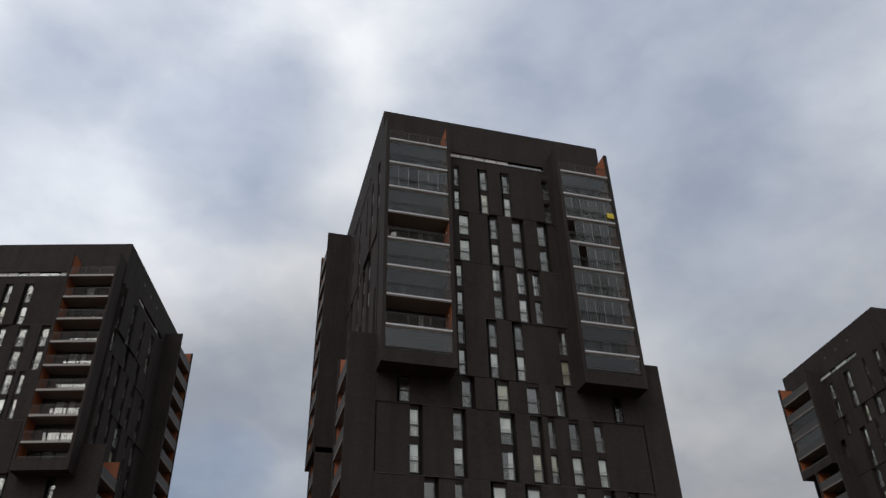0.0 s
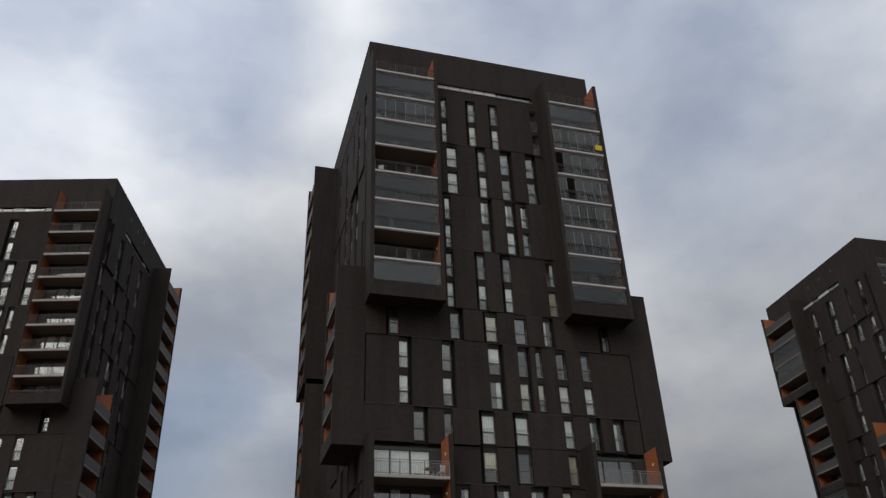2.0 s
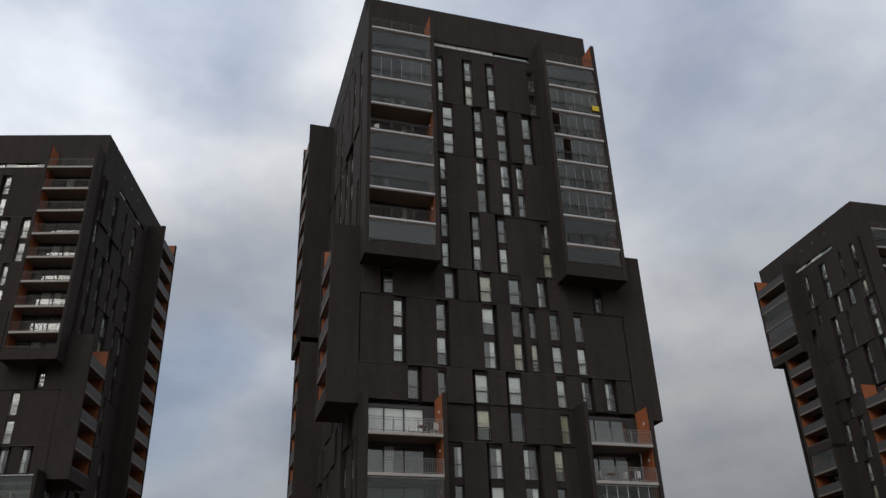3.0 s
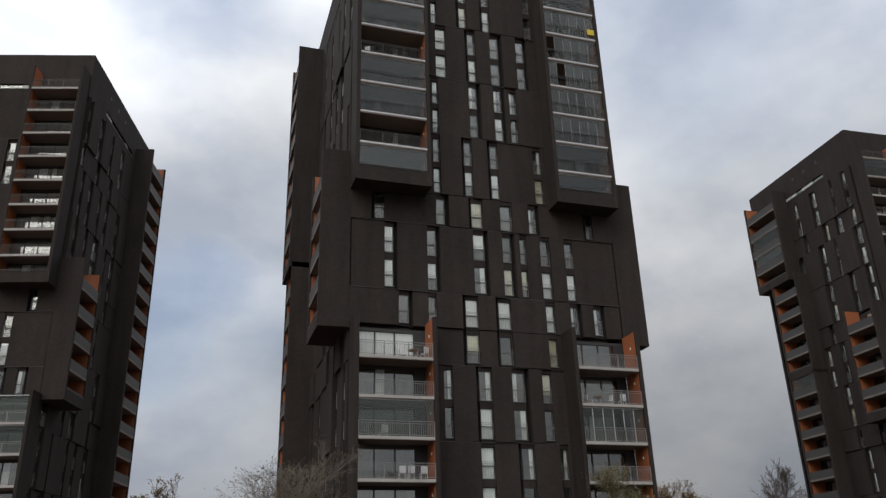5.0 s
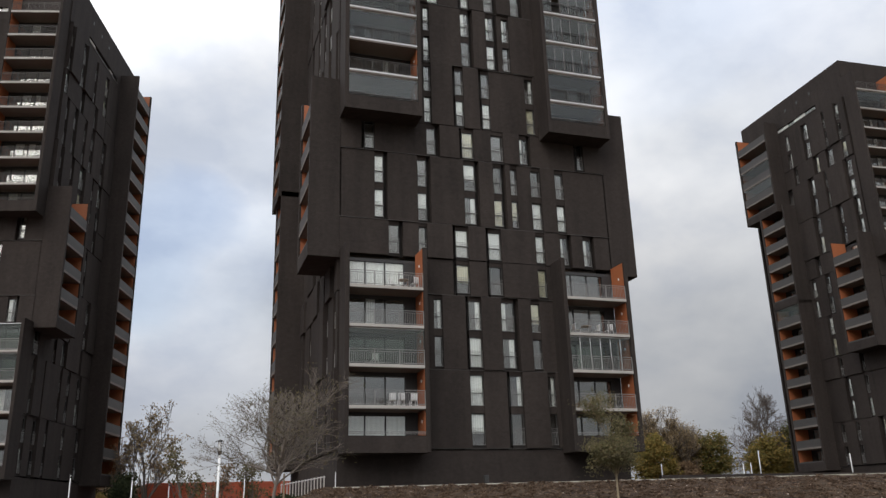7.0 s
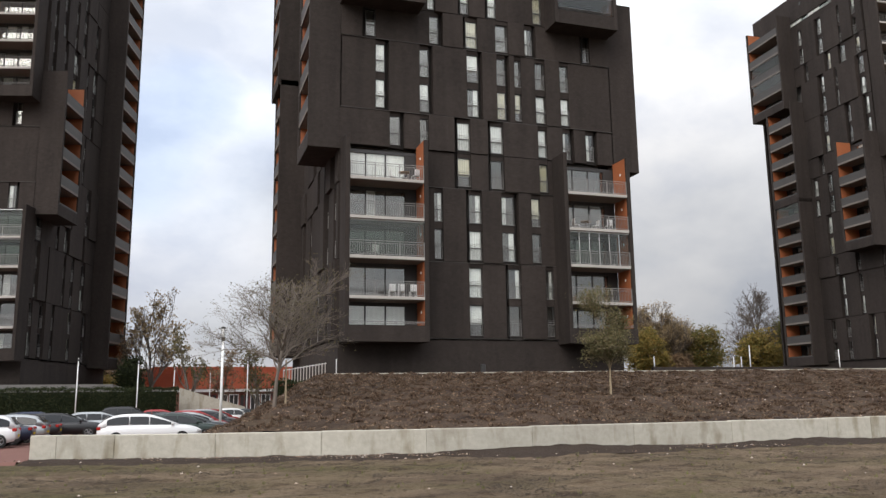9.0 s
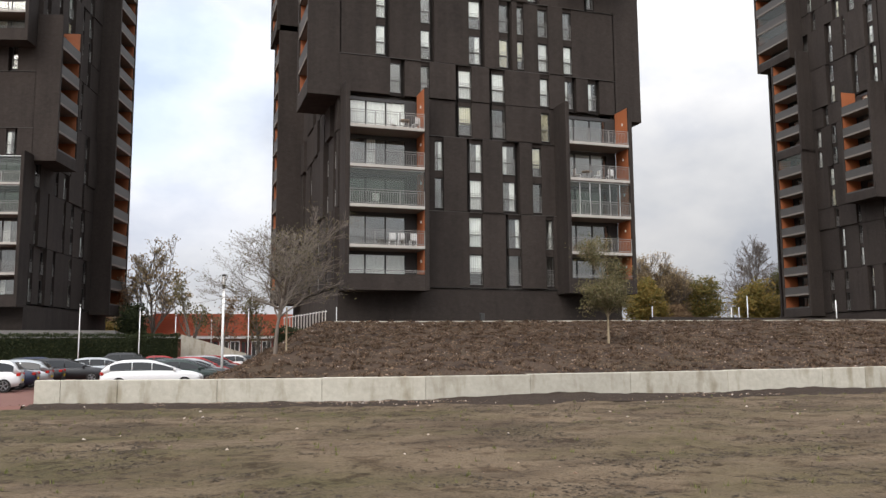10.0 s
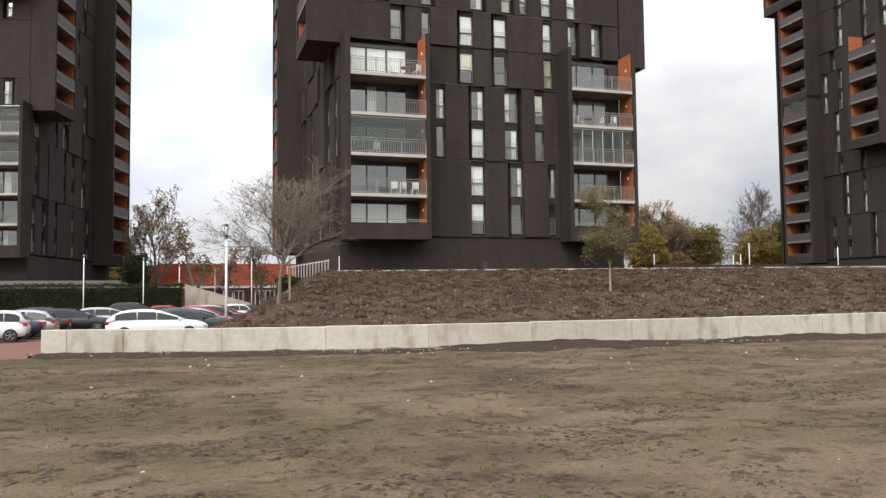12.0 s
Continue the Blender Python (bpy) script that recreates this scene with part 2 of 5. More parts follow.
def part(name, bm, mat, parent=None, label="", smooth=False):
    """One mesh object; a part of its parent where one is given."""
    ob = new(name, finish(name, bm, mat, smooth))
    if parent:
        ob.parent = parent
    if label:
        tagged(ob, label)
    return ob


def boxes(*list_of_boxes):
    bm = bmesh.new()
    for b in list_of_boxes:
        box(bm, *b)
    return bm


def soft_boxes(width, *list_of_boxes):
    bm = boxes(*list_of_boxes)
    bmesh.ops.bevel(bm, geom=list(bm.edges), offset=width, segments=1, affect="EDGES")
    return bm


def thing(name, label, category, at, group="", turn=0.0):
    ob = tagged(new(name), label, category, group)
    ob.matrix_basis = pose(*at, 0, 0, turn)
    return ob


def tube(bm, p, q, r0, r1, sides=6):
    p, q = Vector(p), Vector(q)
    d = (q - p).normalized()
    a = d.orthogonal().normalized()
    b = d.cross(a)
    rings = []
    for c, r in ((p, r0), (q, r1)):
        rings.append([bm.verts.new(c + (a * math.cos(2 * math.pi * i / sides) + b * math.sin(2 * math.pi * i / sides)) * r) for i in range(sides)])
    for i in range(sides):
        j = (i + 1) % sides
        bm.faces.new((rings[0][i], rings[0][j], rings[1][j], rings[1][i]))
    bm.faces.new(rings[0][::-1])
    bm.faces.new(rings[1])


# ---------- apartment towers ----------
STOREY, SILL, WIN_H = 2.85, 5.92, 2.30
TW, TD, Z_BASE, Z_ROOF = 22.75, 22.7, 3.3, 59.9


def level(k):
    return SILL + STOREY * k


class Face:
    """One upright side of a tower: u along it, v outwards, z up."""

    def __init__(self, side):
        self.side = side

    def b(self, u0, u1, v0, v1, z0, z1):
        if self.side == "front":
            return (u0, u1, -v1, -v0, z0, z1)
        if self.side == "back":
            return (u0, u1, TD + v0, TD + v1, z0, z1)
        if self.side == "left":
            return (-v1, -v0, u0, u1, z0, z1)
        return (TW + v0, TW + v1, u0, u1, z0, z1)


def pleats(face, u0, u1, v, z0, z1, n):
    """A hanging curtain with shallow folds, as one closed sheet."""
    bm = bmesh.new()
    front = [(u0 + (u1 - u0) * i / n, v + (0.035 if i % 2 else 0.0)) for i in range(n + 1)]
    plan = front + [(u, w - 0.012) for u, w in reversed(front)]
    low, high = [], []
    for u, w in plan:
        x0, _, y0, _, _, _ = face.b(u, u, w, w, 0, 0)
        low.append(bm.verts.new((x0, y0, z0)))
        high.append(bm.verts.new((x0, y0, z1)))
    for i in range(len(plan)):
        j = (i + 1) % len(plan)
        bm.faces.new((low[i], low[j], high[j], high[i]))
    return bm


def barred_guard(face, u0, u1, v0, v1, z0, z1, n, bar=0.018, rail=0.04):
    """A welded guard: top and bottom rail with upright bars, in one piece."""
    bm = bmesh.new()
    step = (u1 - u0) / n
    cuts = [u0]
    for i in range(n):
        c = u0 + (i + 0.5) * step
        cuts += [c - bar / 2, c + bar / 2]
    cuts.append(u1)
    for i, (a, b) in enumerate(zip(cuts, cuts[1:])):
        box(bm, *face.b(a, b, v0, v1, z1 - rail, z1))
        box(bm, *face.b(a, b, v0, v1, z0, z0 + rail * 0.7))
        if i % 2:
            box(bm, *face.b(a, b, v0, v1, z0 + rail * 0.7, z1 - rail))
    bmesh.ops.remove_doubles(bm, verts=bm.verts, dist=0.0005)
    return bm


WIN_UP = 0.31


def add_window(tower, face, u0, u1, z, rng, look_=""):
    """A tall window with its dark frame, pane, drape and barred guard. look_: w white drape, y cream blind, l or r half drawn, g undraped."""
    h, w = WIN_H, u1 - u0
    zb, zt = z, z + h
    fr = face.b
    t = 0.05
    frame_ob = part("window", boxes(fr(u0, u0 + t, -0.26, -0.16, zb, zt), fr(u1 - t, u1, -0.26, -0.16, zb, zt), fr(u0 + t, u1 - t, -0.26, -0.16, zt - t, zt),
                                    fr(u0 + t, u1 - t, -0.26, -0.16, zb, zb + t), fr(u0 + t, u1 - t, -0.25, -0.17, zb + 0.95, zb + 0.99)), M_FRAME, tower)
    pane = part("pane", boxes(fr(u0 + t, u1 - t, -0.222, -0.21, zb + t, zt - t)), M_GLASS, frame_ob)
    pane.visible_shadow = False
    state = look_ or rng.choice("wwgggylrg")
    drop = zb + t
    if state in "wylr":
        a, b = u0 + 0.01, u1 - 0.01
        if state == "l":
            b = a + w * rng.uniform(0.38, 0.55)
        elif state == "r":
            a = b - w * rng.uniform(0.32, 0.5)
        elif rng.random() < 0.2:
            drop = zb + h * rng.uniform(0.25, 0.45)
        part("curtain", pleats(face, a, b, -0.27, drop, zt, max(4, int((b - a) / 0.09))), M_BLIND if state == "y" else M_CURTAIN, frame_ob)
    part("guard_rail", barred_guard(face, u0, u1, -0.07, -0.045, zb + 0.02, zb + 0.98, max(4, int(w / 0.11))), M_RAIL, frame_ob)
    part("hand_rail", boxes(fr(u0, u1, -0.07, -0.045, zb + 1.10, zb + 1.125), fr(u0, u1, -0.07, -0.045, zb + 1.22, zb + 1.245)), M_RAIL, frame_ob)


def add_band(tower, face, ks, ulo, uhi, columns, rng):
    """Brick panels of one or two storeys between recessed window slots."""
    z0, z1 = level(ks[0]) + 0.08, level(ks[-1] + 1) + 0.08
    front = face.side == "front"
    slot = 0.30 if front else 0.42
    cuts, at = [], ulo
    for u0, u1, side, *looks in columns:
        cuts.append((max(ulo, u0 - (slot if side == "l" else 0.0)), min(uhi, u1 + (slot if side == "r" else 0.0)), u0, u1, side, looks[0] if looks else ""))
    for a, b, u0, u1, side, looks in cuts + [(uhi, uhi, 0, 0, "", "")]:
        if a - at > 0.02:
            proud = rng.choice((0.0, 0.05, 0.11, 0.17) if front else (0.0, 0.06, 0.12, 0.22))
            part("panel", boxes(face.b(at, a, -0.60, proud, z0 + 0.035, z1 - 0.035)), M_BRICK, tower)
        at = b
        if u1 <= u0:
            continue
        # slot walls and sill take the colour with recess shade painted in
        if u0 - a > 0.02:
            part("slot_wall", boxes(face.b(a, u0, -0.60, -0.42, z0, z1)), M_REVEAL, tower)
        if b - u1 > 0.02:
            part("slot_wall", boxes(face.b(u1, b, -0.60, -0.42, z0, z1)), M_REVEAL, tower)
        for i, k in enumerate(ks):
            zw = level(k) + WIN_UP
            add_window(tower, face, u0, u1, zw, rng, looks[i] if looks else "")
            part("spandrel", boxes(face.b(u0, u1, -0.60, -0.06 if side == "" else -0.14, zw + WIN_H, z1 if k == ks[-1] else level(k + 1) + WIN_UP)), M_BRICK, tower)
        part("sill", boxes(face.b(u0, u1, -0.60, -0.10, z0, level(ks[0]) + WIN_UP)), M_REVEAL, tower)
    if front and ks[0] not in (5, 9):
        part("flashing", boxes(face.b(ulo, uhi, 0.0, 0.09, z0 - 0.018, z0 + 0.018)), M_FLASHING, tower)


def add_stack(tower, face, u0, u1, k0, k1, proj, glazed, mullioned, rng, solid=False, bright_edges=False, open_panes=(), drapes=(), rise=0.0):
    """A column of loggias between two fins: slabs, orange linings, railings, sliding doors and glazing."""
    f = face.b
    zb, zt = level(k0) - 0.32, level(k1 + 1) - (0.05 if k1 >= 17 else -0.25)
    t = 0.32
    part("fin_wall", soft_boxes(0.02, f(u0, u0 + t, -0.1, proj, zb, zt)), M_BRICK, tower)
    part("fin_wall", soft_boxes(0.02, f(u1 - t, u1, -0.1, proj, zb, zt)), M_BRICK, tower)
    part("orange_lining", boxes(f(u0 + t, u0 + t + 0.03, 0.0, proj - 0.18, zb + 0.4, zt - 0.06)), M_ORANGE, tower, "orange lining panel")
    part("orange_lining", boxes(f(u1 - t - 0.03, u1 - t, 0.0, proj - 0.18, zb + 0.4, zt - 0.06)), M_ORANGE, tower, "orange lining panel")
    a, b = u0 + t, u1 - t
    part("parapet", boxes(f(a, b, proj - 0.22, proj - 0.01, zb, level(k0) + 0.82), f(a, b, 0.0, proj - 0.22, zb, level(k0) - 0.06)), M_BRICK, tower)
    for k in range(k0, k1 + 1):
        z = level(k) + (rise if k > k0 else 0.0)
        slab = part("balcony", boxes(f(a + 0.03, b - 0.03, 0.0, proj - (0.04 if k > k0 else 0.24), z - (0.24 if k > k0 else 0.055), z)), M_SOFFIT, tower)
        if k > k0 and not solid:
            part("slab_edge", boxes(f(a + 0.02, b - 0.02, proj - 0.04, proj - 0.005, z - (0.11 if k0 >= 9 and (k in glazed or k - 1 in glazed or k in mullioned) else 0.20), z + 0.01)), M_TRACK if k0 >= 9 and bright_edges else M_CONCRETE, slab, "pale slab edge")
        if k > k0:
            rail = [f(a, b, proj - 0.11, proj - 0.07, z + 1.05, z + 1.09), f(a, b, proj - 0.11, proj - 0.07, z + 0.90, z + 0.93), f(a, b, proj - 0.11, proj - 0.07, z + 0.09, z + 0.13)]
            n = int((b - a) / (0.22 if k0 >= 9 and (k in glazed or k in mullioned) else 0.13))
            rail += [f(a + (i + 0.5) * (b - a) / n - 0.01, a + (i + 0.5) * (b - a) / n + 0.01, proj - 0.10, proj - 0.08, z + 0.13, z + 0.90) for i in range(n)]
            n = 3
            rail += [f(a + i * (b - a - 0.05) / n, a + i * (b - a - 0.05) / n + 0.05, proj - 0.12, proj - 0.06, z, z + 1.05) for i in range(n + 1)]
        else:
            rail = [f(a, b, proj - 0.14, proj - 0.08, z + 1.04, z + 1.09), f(a, b, proj - 0.14, proj - 0.08, z + 0.93, z + 0.96)]
        if solid:
            part("parapet_panel", boxes(f(a, b, proj - 0.16, proj - 0.05, z - 0.25, z + 1.0)), M_PARAPET, slab)
        else:
            part("railing", boxes(*rail), M_RAIL_DARK if k0 >= 9 else M_RAIL, slab)
        if k >= 17:
            continue
        # back wall: three door leaves in dark frames
        lo, hi = a + 0.03, b - 0.03
        door_top = z + 2.35
        n = 3
        step = (hi - lo - 0.9) / n
        fr = [f(lo, hi, -0.30, -0.05, door_top, level(k + 1) + rise - 0.24), f(hi - 0.9, hi, -0.30, -0.06, z, door_top)]
        for i in range(n + 1):
            x = lo + i * step
            fr.append(f(x, x + 0.09, -0.22, -0.08, z, door_top))
        for i, bar in enumerate(fr):
            part(("door_lintel", "door_side_panel")[i] if i < 2 else "door_post", boxes(bar), M_FRAME, slab)
        for i in range(n):
            x = lo + i * step
            p = part("door_pane", boxes(f(x + 0.09, x + step, -0.16, -0.145, z + 0.05, door_top)), M_DOOR_GLASS, slab)
            p.visible_shadow = False
            share = drapes[k - k0] if drapes else 0.3
            if rng.random() < share:
                cw = (1.0 if share > 0.85 else rng.choice((0.35, 0.5, 0.7))) * (step - 0.1)
                part("curtain", pleats(face, x + 0.1, x + 0.1 + cw, -0.215, z, door_top, 8), M_CURTAIN, slab)
        if not solid:
            part("wall_light", soft_boxes(0.01, f(b - 0.10, b - 0.031, proj * 0.55, proj * 0.55 + 0.11, z + 1.75, z + 1.95)), M_TRACK, slab, "small white wall light")
        if k in glazed or k in mullioned:
            zt2 = level(k + 1) + rise - 0.24
            zg = z + (0.82 if k == k0 else 0.04)
            # the glazing stands behind the barred guard
            pg = proj - 0.16
            trk = [f(a, b, pg - 0.05, pg + 0.02, zt2 - 0.07, zt2 - 0.01), f(a, b, pg - 0.05, pg + 0.01, zg - 0.04, zg)]
            jambs = [f(a, a + 0.04, pg - 0.05, pg + 0.01, zg, zt2 - 0.07), f(b - 0.04, b, pg - 0.05, pg + 0.01, zg, zt2 - 0.07)]
            n = 6 if k in mullioned else 1
            for i in range(1, n):
                x = a + i * (b - a) / n
                jambs.append(f(x - 0.018, x + 0.018, pg - 0.04, pg, zg, zt2 - 0.07))
            for i, j in enumerate(jambs):
                part("mullion", boxes(j), M_FRAME if i < 2 else (M_RAIL if k0 >= 9 else M_TRACK), slab)
            part("glazing_track", boxes(*trk), M_TRACK, slab, "white aluminium glazing track")
            for i in range(n):
                x = a + i * (b - a) / n
                if (k, i) in open_panes:
                    continue
                p = part("glazing_pane", boxes(f(x + 0.02, x + (b - a) / n - 0.02, pg - 0.03, pg - 0.018, zg, zt2 - 0.07)), M_UPPER_GLASS if k0 >= 9 else M_BALCONY_GLASS, slab)
                p.visible_shadow = False


# each column: where it begins and ends, the side of its dark slot, and the look of its windows from the lowest up
FRONT = [
    ((0, 1), 6.2, 17.15, [(9.92, 11.02, "", "ww"), (13.18, 14.16, "l", "gr"), (16.2, 16.9, "", "gr")]),
    ((2, 3), 6.2, 17.15, [(7.26, 7.92, "", "gr"), (10.06, 11.06, "l", "wr"), (12.66, 13.80, "r", "rl"), (15.16, 16.0, "", "gy")]),
    ((4,), 6.2, 17.15, [(9.2, 10.24, "l", "y"), (11.95, 13.0, "l", "g"), (15.97, 16.78, "", "y")]),
    ((5,), 0.0, TW, [(3.80, 4.64, "r", "g"), (6.18, 6.85, "", "g"), (9.2, 10.24, "l", "w"), (11.95, 13.0, "l", "w"), (15.97, 16.78, "", "w"), (18.15, 18.9, "r", "l"), (20.24, 21.0, "r", "l")]),
    ((6, 7), 0.0, TW, [(2.70, 3.44, "r", "ww"), (6.17, 6.94, "r", "wg"), (10.02, 11.04, "r", "rw"), (12.55, 13.36, "r", "yg"), (14.07, 14.68, "", "yg"), (15.9, 16.77, "", "wg"), (18.05, 18.9, "", "wg")]),
    ((8,), 0.0, TW, [(1.93, 2.70, "l", "g"), (6.98, 7.76, "r", "g"), (10.03, 11.0, "l", "y"), (12.5, 13.6, "", "g"), (15.02, 15.78, "r", "l"), (20.38, 20.95, "l", "g")]),
    ((9, 10), 6.1, 16.95, [(6.86, 7.45, "", "wg"), (9.62, 10.30, "l", "wg"), (11.96, 12.65, "l", "wg"), (15.9, 16.65, "", "yr")]),
    ((11, 12), 6.1, 16.95, [(6.91, 7.43, "", "ww"), (10.25, 11.02, "r", "gl"), (12.52, 13.33, "r", "wl"), (14.07, 14.72, "", "gl")]),
    ((13, 14), 6.1, 16.95, [(7.28, 8.28, "", "ww"), (10.38, 11.08, "l", "wg"), (12.44, 13.34, "r", "gg"), (14.96, 15.82, "r", "gg")]),
    ((15, 16), 6.1, 16.95, [(6.96, 7.48, "", "wg"), (9.65, 10.34, "l", "yg"), (11.93, 12.60, "l", "wg"), (15.94, 16.7, "", "gg")]),
]


def side_bands(rng, near_free, far_of):
    """Bands for a side elevation: slots at a 1.3 m grid, shifted from band to band."""
    out = []
    for ks in ((0, 1), (2, 3), (4,), (5, 6), (7, 8), (9,), (10, 11), (12, 13), (14,), (15, 16)):
        lo = near_free if any(5 <= k <= 9 for k in ks) else 0.0
        hi = far_of(ks)
        cols, u = [], lo + rng.uniform(0.7, 1.6)
        while u < hi - 1.2:
            w = rng.choice((0.55, 0.65, 0.65, 0.9))
            cols.append((u, u + w, rng.choice("lr ").strip()))
            u += w + rng.choice((1.9, 2.5, 3.1, 3.7))
        out.append((ks, lo, hi, cols))
    return out


def apartment_tower(label, at, turn, seed, glazing, left_side, right_side):
    rng = random.Random(seed)
    tower = thing("apartment_tower", label, "building", at, "apartment towers", turn)
    part("core", boxes((0.95, TW - 0.95, 0.95, TD - 0.95, Z_BASE - at[2], 57.0)), M_ROOM, tower, "dim rooms behind the windows")
    F, L, R, B = Face("front"), Face("left"), Face("right"), Face("back")
    # solid base storey, parapet crown and corner piers
    for b4 in ((0, TW, 0, 0.95), (0, TW, TD - 0.95, TD), (0, 0.95, 0.95, TD - 0.95), (TW - 0.95, TW, 0.95, TD - 0.95)):
        part("base_wall", boxes((*b4, Z_BASE - at[2], SILL - 0.05)), M_BRICK, tower)
    crown0, slot0, slot1 = level(17) - 0.05, 55.35, 55.95
    for face, length in ((F, TW), (L, TD), (R, TD), (B, TW)):
        a, b = (0.0, length) if face in (F, B) else (0.36, length - 0.36)
        s0, s1 = (6.6, 16.4) if face is F else (5.6, 15.6)
        if face is B:
            part("crown_wall", boxes(face.b(a, b, -0.35, 0.0, crown0, Z_ROOF)), M_BRICK, tower)
            continue
        part("crown_wall", boxes(face.b(a, b, -0.35, 0.0, slot1, Z_ROOF), face.b(a, s0, -0.35, 0.0, crown0, slot1), face.b(s1, b, -0.35, 0.0, crown0, slot1),
                                 face.b(s0, s1, -0.35, -0.02, crown0, slot0)), M_BRICK, tower)
        if face is not F:
            for x in (6.2, 9.0, 11.6):
                part("vent_opening", boxes(face.b(x, x + 0.38, -0.2, 0.012, 57.9, 58.35)), M_FRAME, tower)
        n = 8
        for i in range(n):
            x0, x1 = s0 + (s1 - s0) * i / n, s0 + (s1 - s0) * (i + 1) / n
            p = part("clerestory_pane", boxes(face.b(x0 + 0.04, x1 - 0.04, -0.20, -0.18, slot0, slot1)), M_CURTAIN if rng.random() < 0.4 else M_DOOR_GLASS, tower)
        part("clerestory_sill", boxes(face.b(s0, s1, -0.06, 0.04, slot0 - 0.04, slot0 + 0.03)), M_RAIL, tower)
    part("roof", boxes((0.36, TW - 0.36, 0.36, TD - 0.36, 57.1, 57.5)), M_ROOF, tower)
    for ks, lo, hi, cols in FRONT:
        add_band(tower, F, ks, lo, hi, cols, rng)
    part("back_wall", boxes((0.36, TW - 0.36, TD - 0.35, TD, SILL - 0.05, crown0)), M_BRICK, tower)
    for face, spec in ((L, left_side), (R, right_side)):
        if spec is None:
            part("side_wall", boxes(face.b(0.36, TD, -0.35, 0.0, SILL - 0.05, crown0)), M_BRICK, tower)
        else:
            stacks = spec["stacks"]

            def far_of(ks):
                return min([s[0] for s in stacks if any(s[2] <= k <= s[3] for k in ks)] + [TD - 0.36])

            for ks, lo, hi, cols in side_bands(rng, 5.3, far_of):
                add_band(tower, face, ks, max(lo, 0.36), hi, cols, rng)
            for u0, u1, k0, k1, proj in stacks:
                add_stack(tower, face, u0, u1, k0, k1, proj, spec.get("glazed", ()), (), rng, True)
        # loggia block on the front corner, flush with the front
        add_stack(tower, face, 0.0, 5.3, 5, 9, 2.35, (), (), rng, True)
    upper_l, upper_r, low_l, low_r = glazing
    add_stack(tower, F, -0.08, 6.1, 9, 17, 2.0, *upper_l, rng, bright_edges=bool(upper_l[1]), rise=0.2)
    add_stack(tower, F, 16.95, 22.62, 9, 17, 2.0, *upper_r, rng, bright_edges=bool(upper_r[1]), rise=-0.16, open_panes=((14, 0), (13, 1)))
    add_stack(tower, F, 0.08, 6.2, 0, 4, 2.0, *low_l, rng, drapes=(1.0, 0.15, 0.2, 0.3, 0.9))
    add_stack(tower, F, 17.15, 22.97, 0, 4, 2.0, *low_r, rng, drapes=(0.1, 0.35, 0.3, 0.1, 0.05))
    return tower


apartment_tower("dark brown brick apartment tower with glazed balconies on the planted bank", (10.94, 57.3, 0.0), 0.0, 4,
                (((9, 11, 12, 14, 16), (15,)), ((9, 10, 16), (11, 12, 13, 14, 15)), ((2,), ()), ((), (2,))),
                {"stacks": [(17.6, 23.0, 9, 17, 2.62), (17.6, 21.6, 0, 8, 2.36)]}, None)
apartment_tower("dark brick apartment tower with open orange-lined balconies behind the hedge", (-13.63 - TW * math.cos(radians(14.5)), 86.43 + TW * math.sin(radians(14.5)), 0.0), -14.5, 9,
                (((10,), ()), ((), ()), ((), ()), ((3, 4), ())), None,
                {"stacks": [(16.9, 22.9, 0, 17, 2.3)]})
apartment_tower("dark brick apartment tower with orange-lined balconies beyond the trees", (84.4, 78.0, 0.0), -3.0, 15,
                (((16,), ()), ((), ()), ((), ()), ((), ())),
                {"stacks": [(14.2, 21.6, 13, 17, 2.3), (12.9, 18.5, 8, 12, 2.3), (12.9, 18.5, 0, 7, 2.3)], "glazed": (7, 14, 15)}, None)

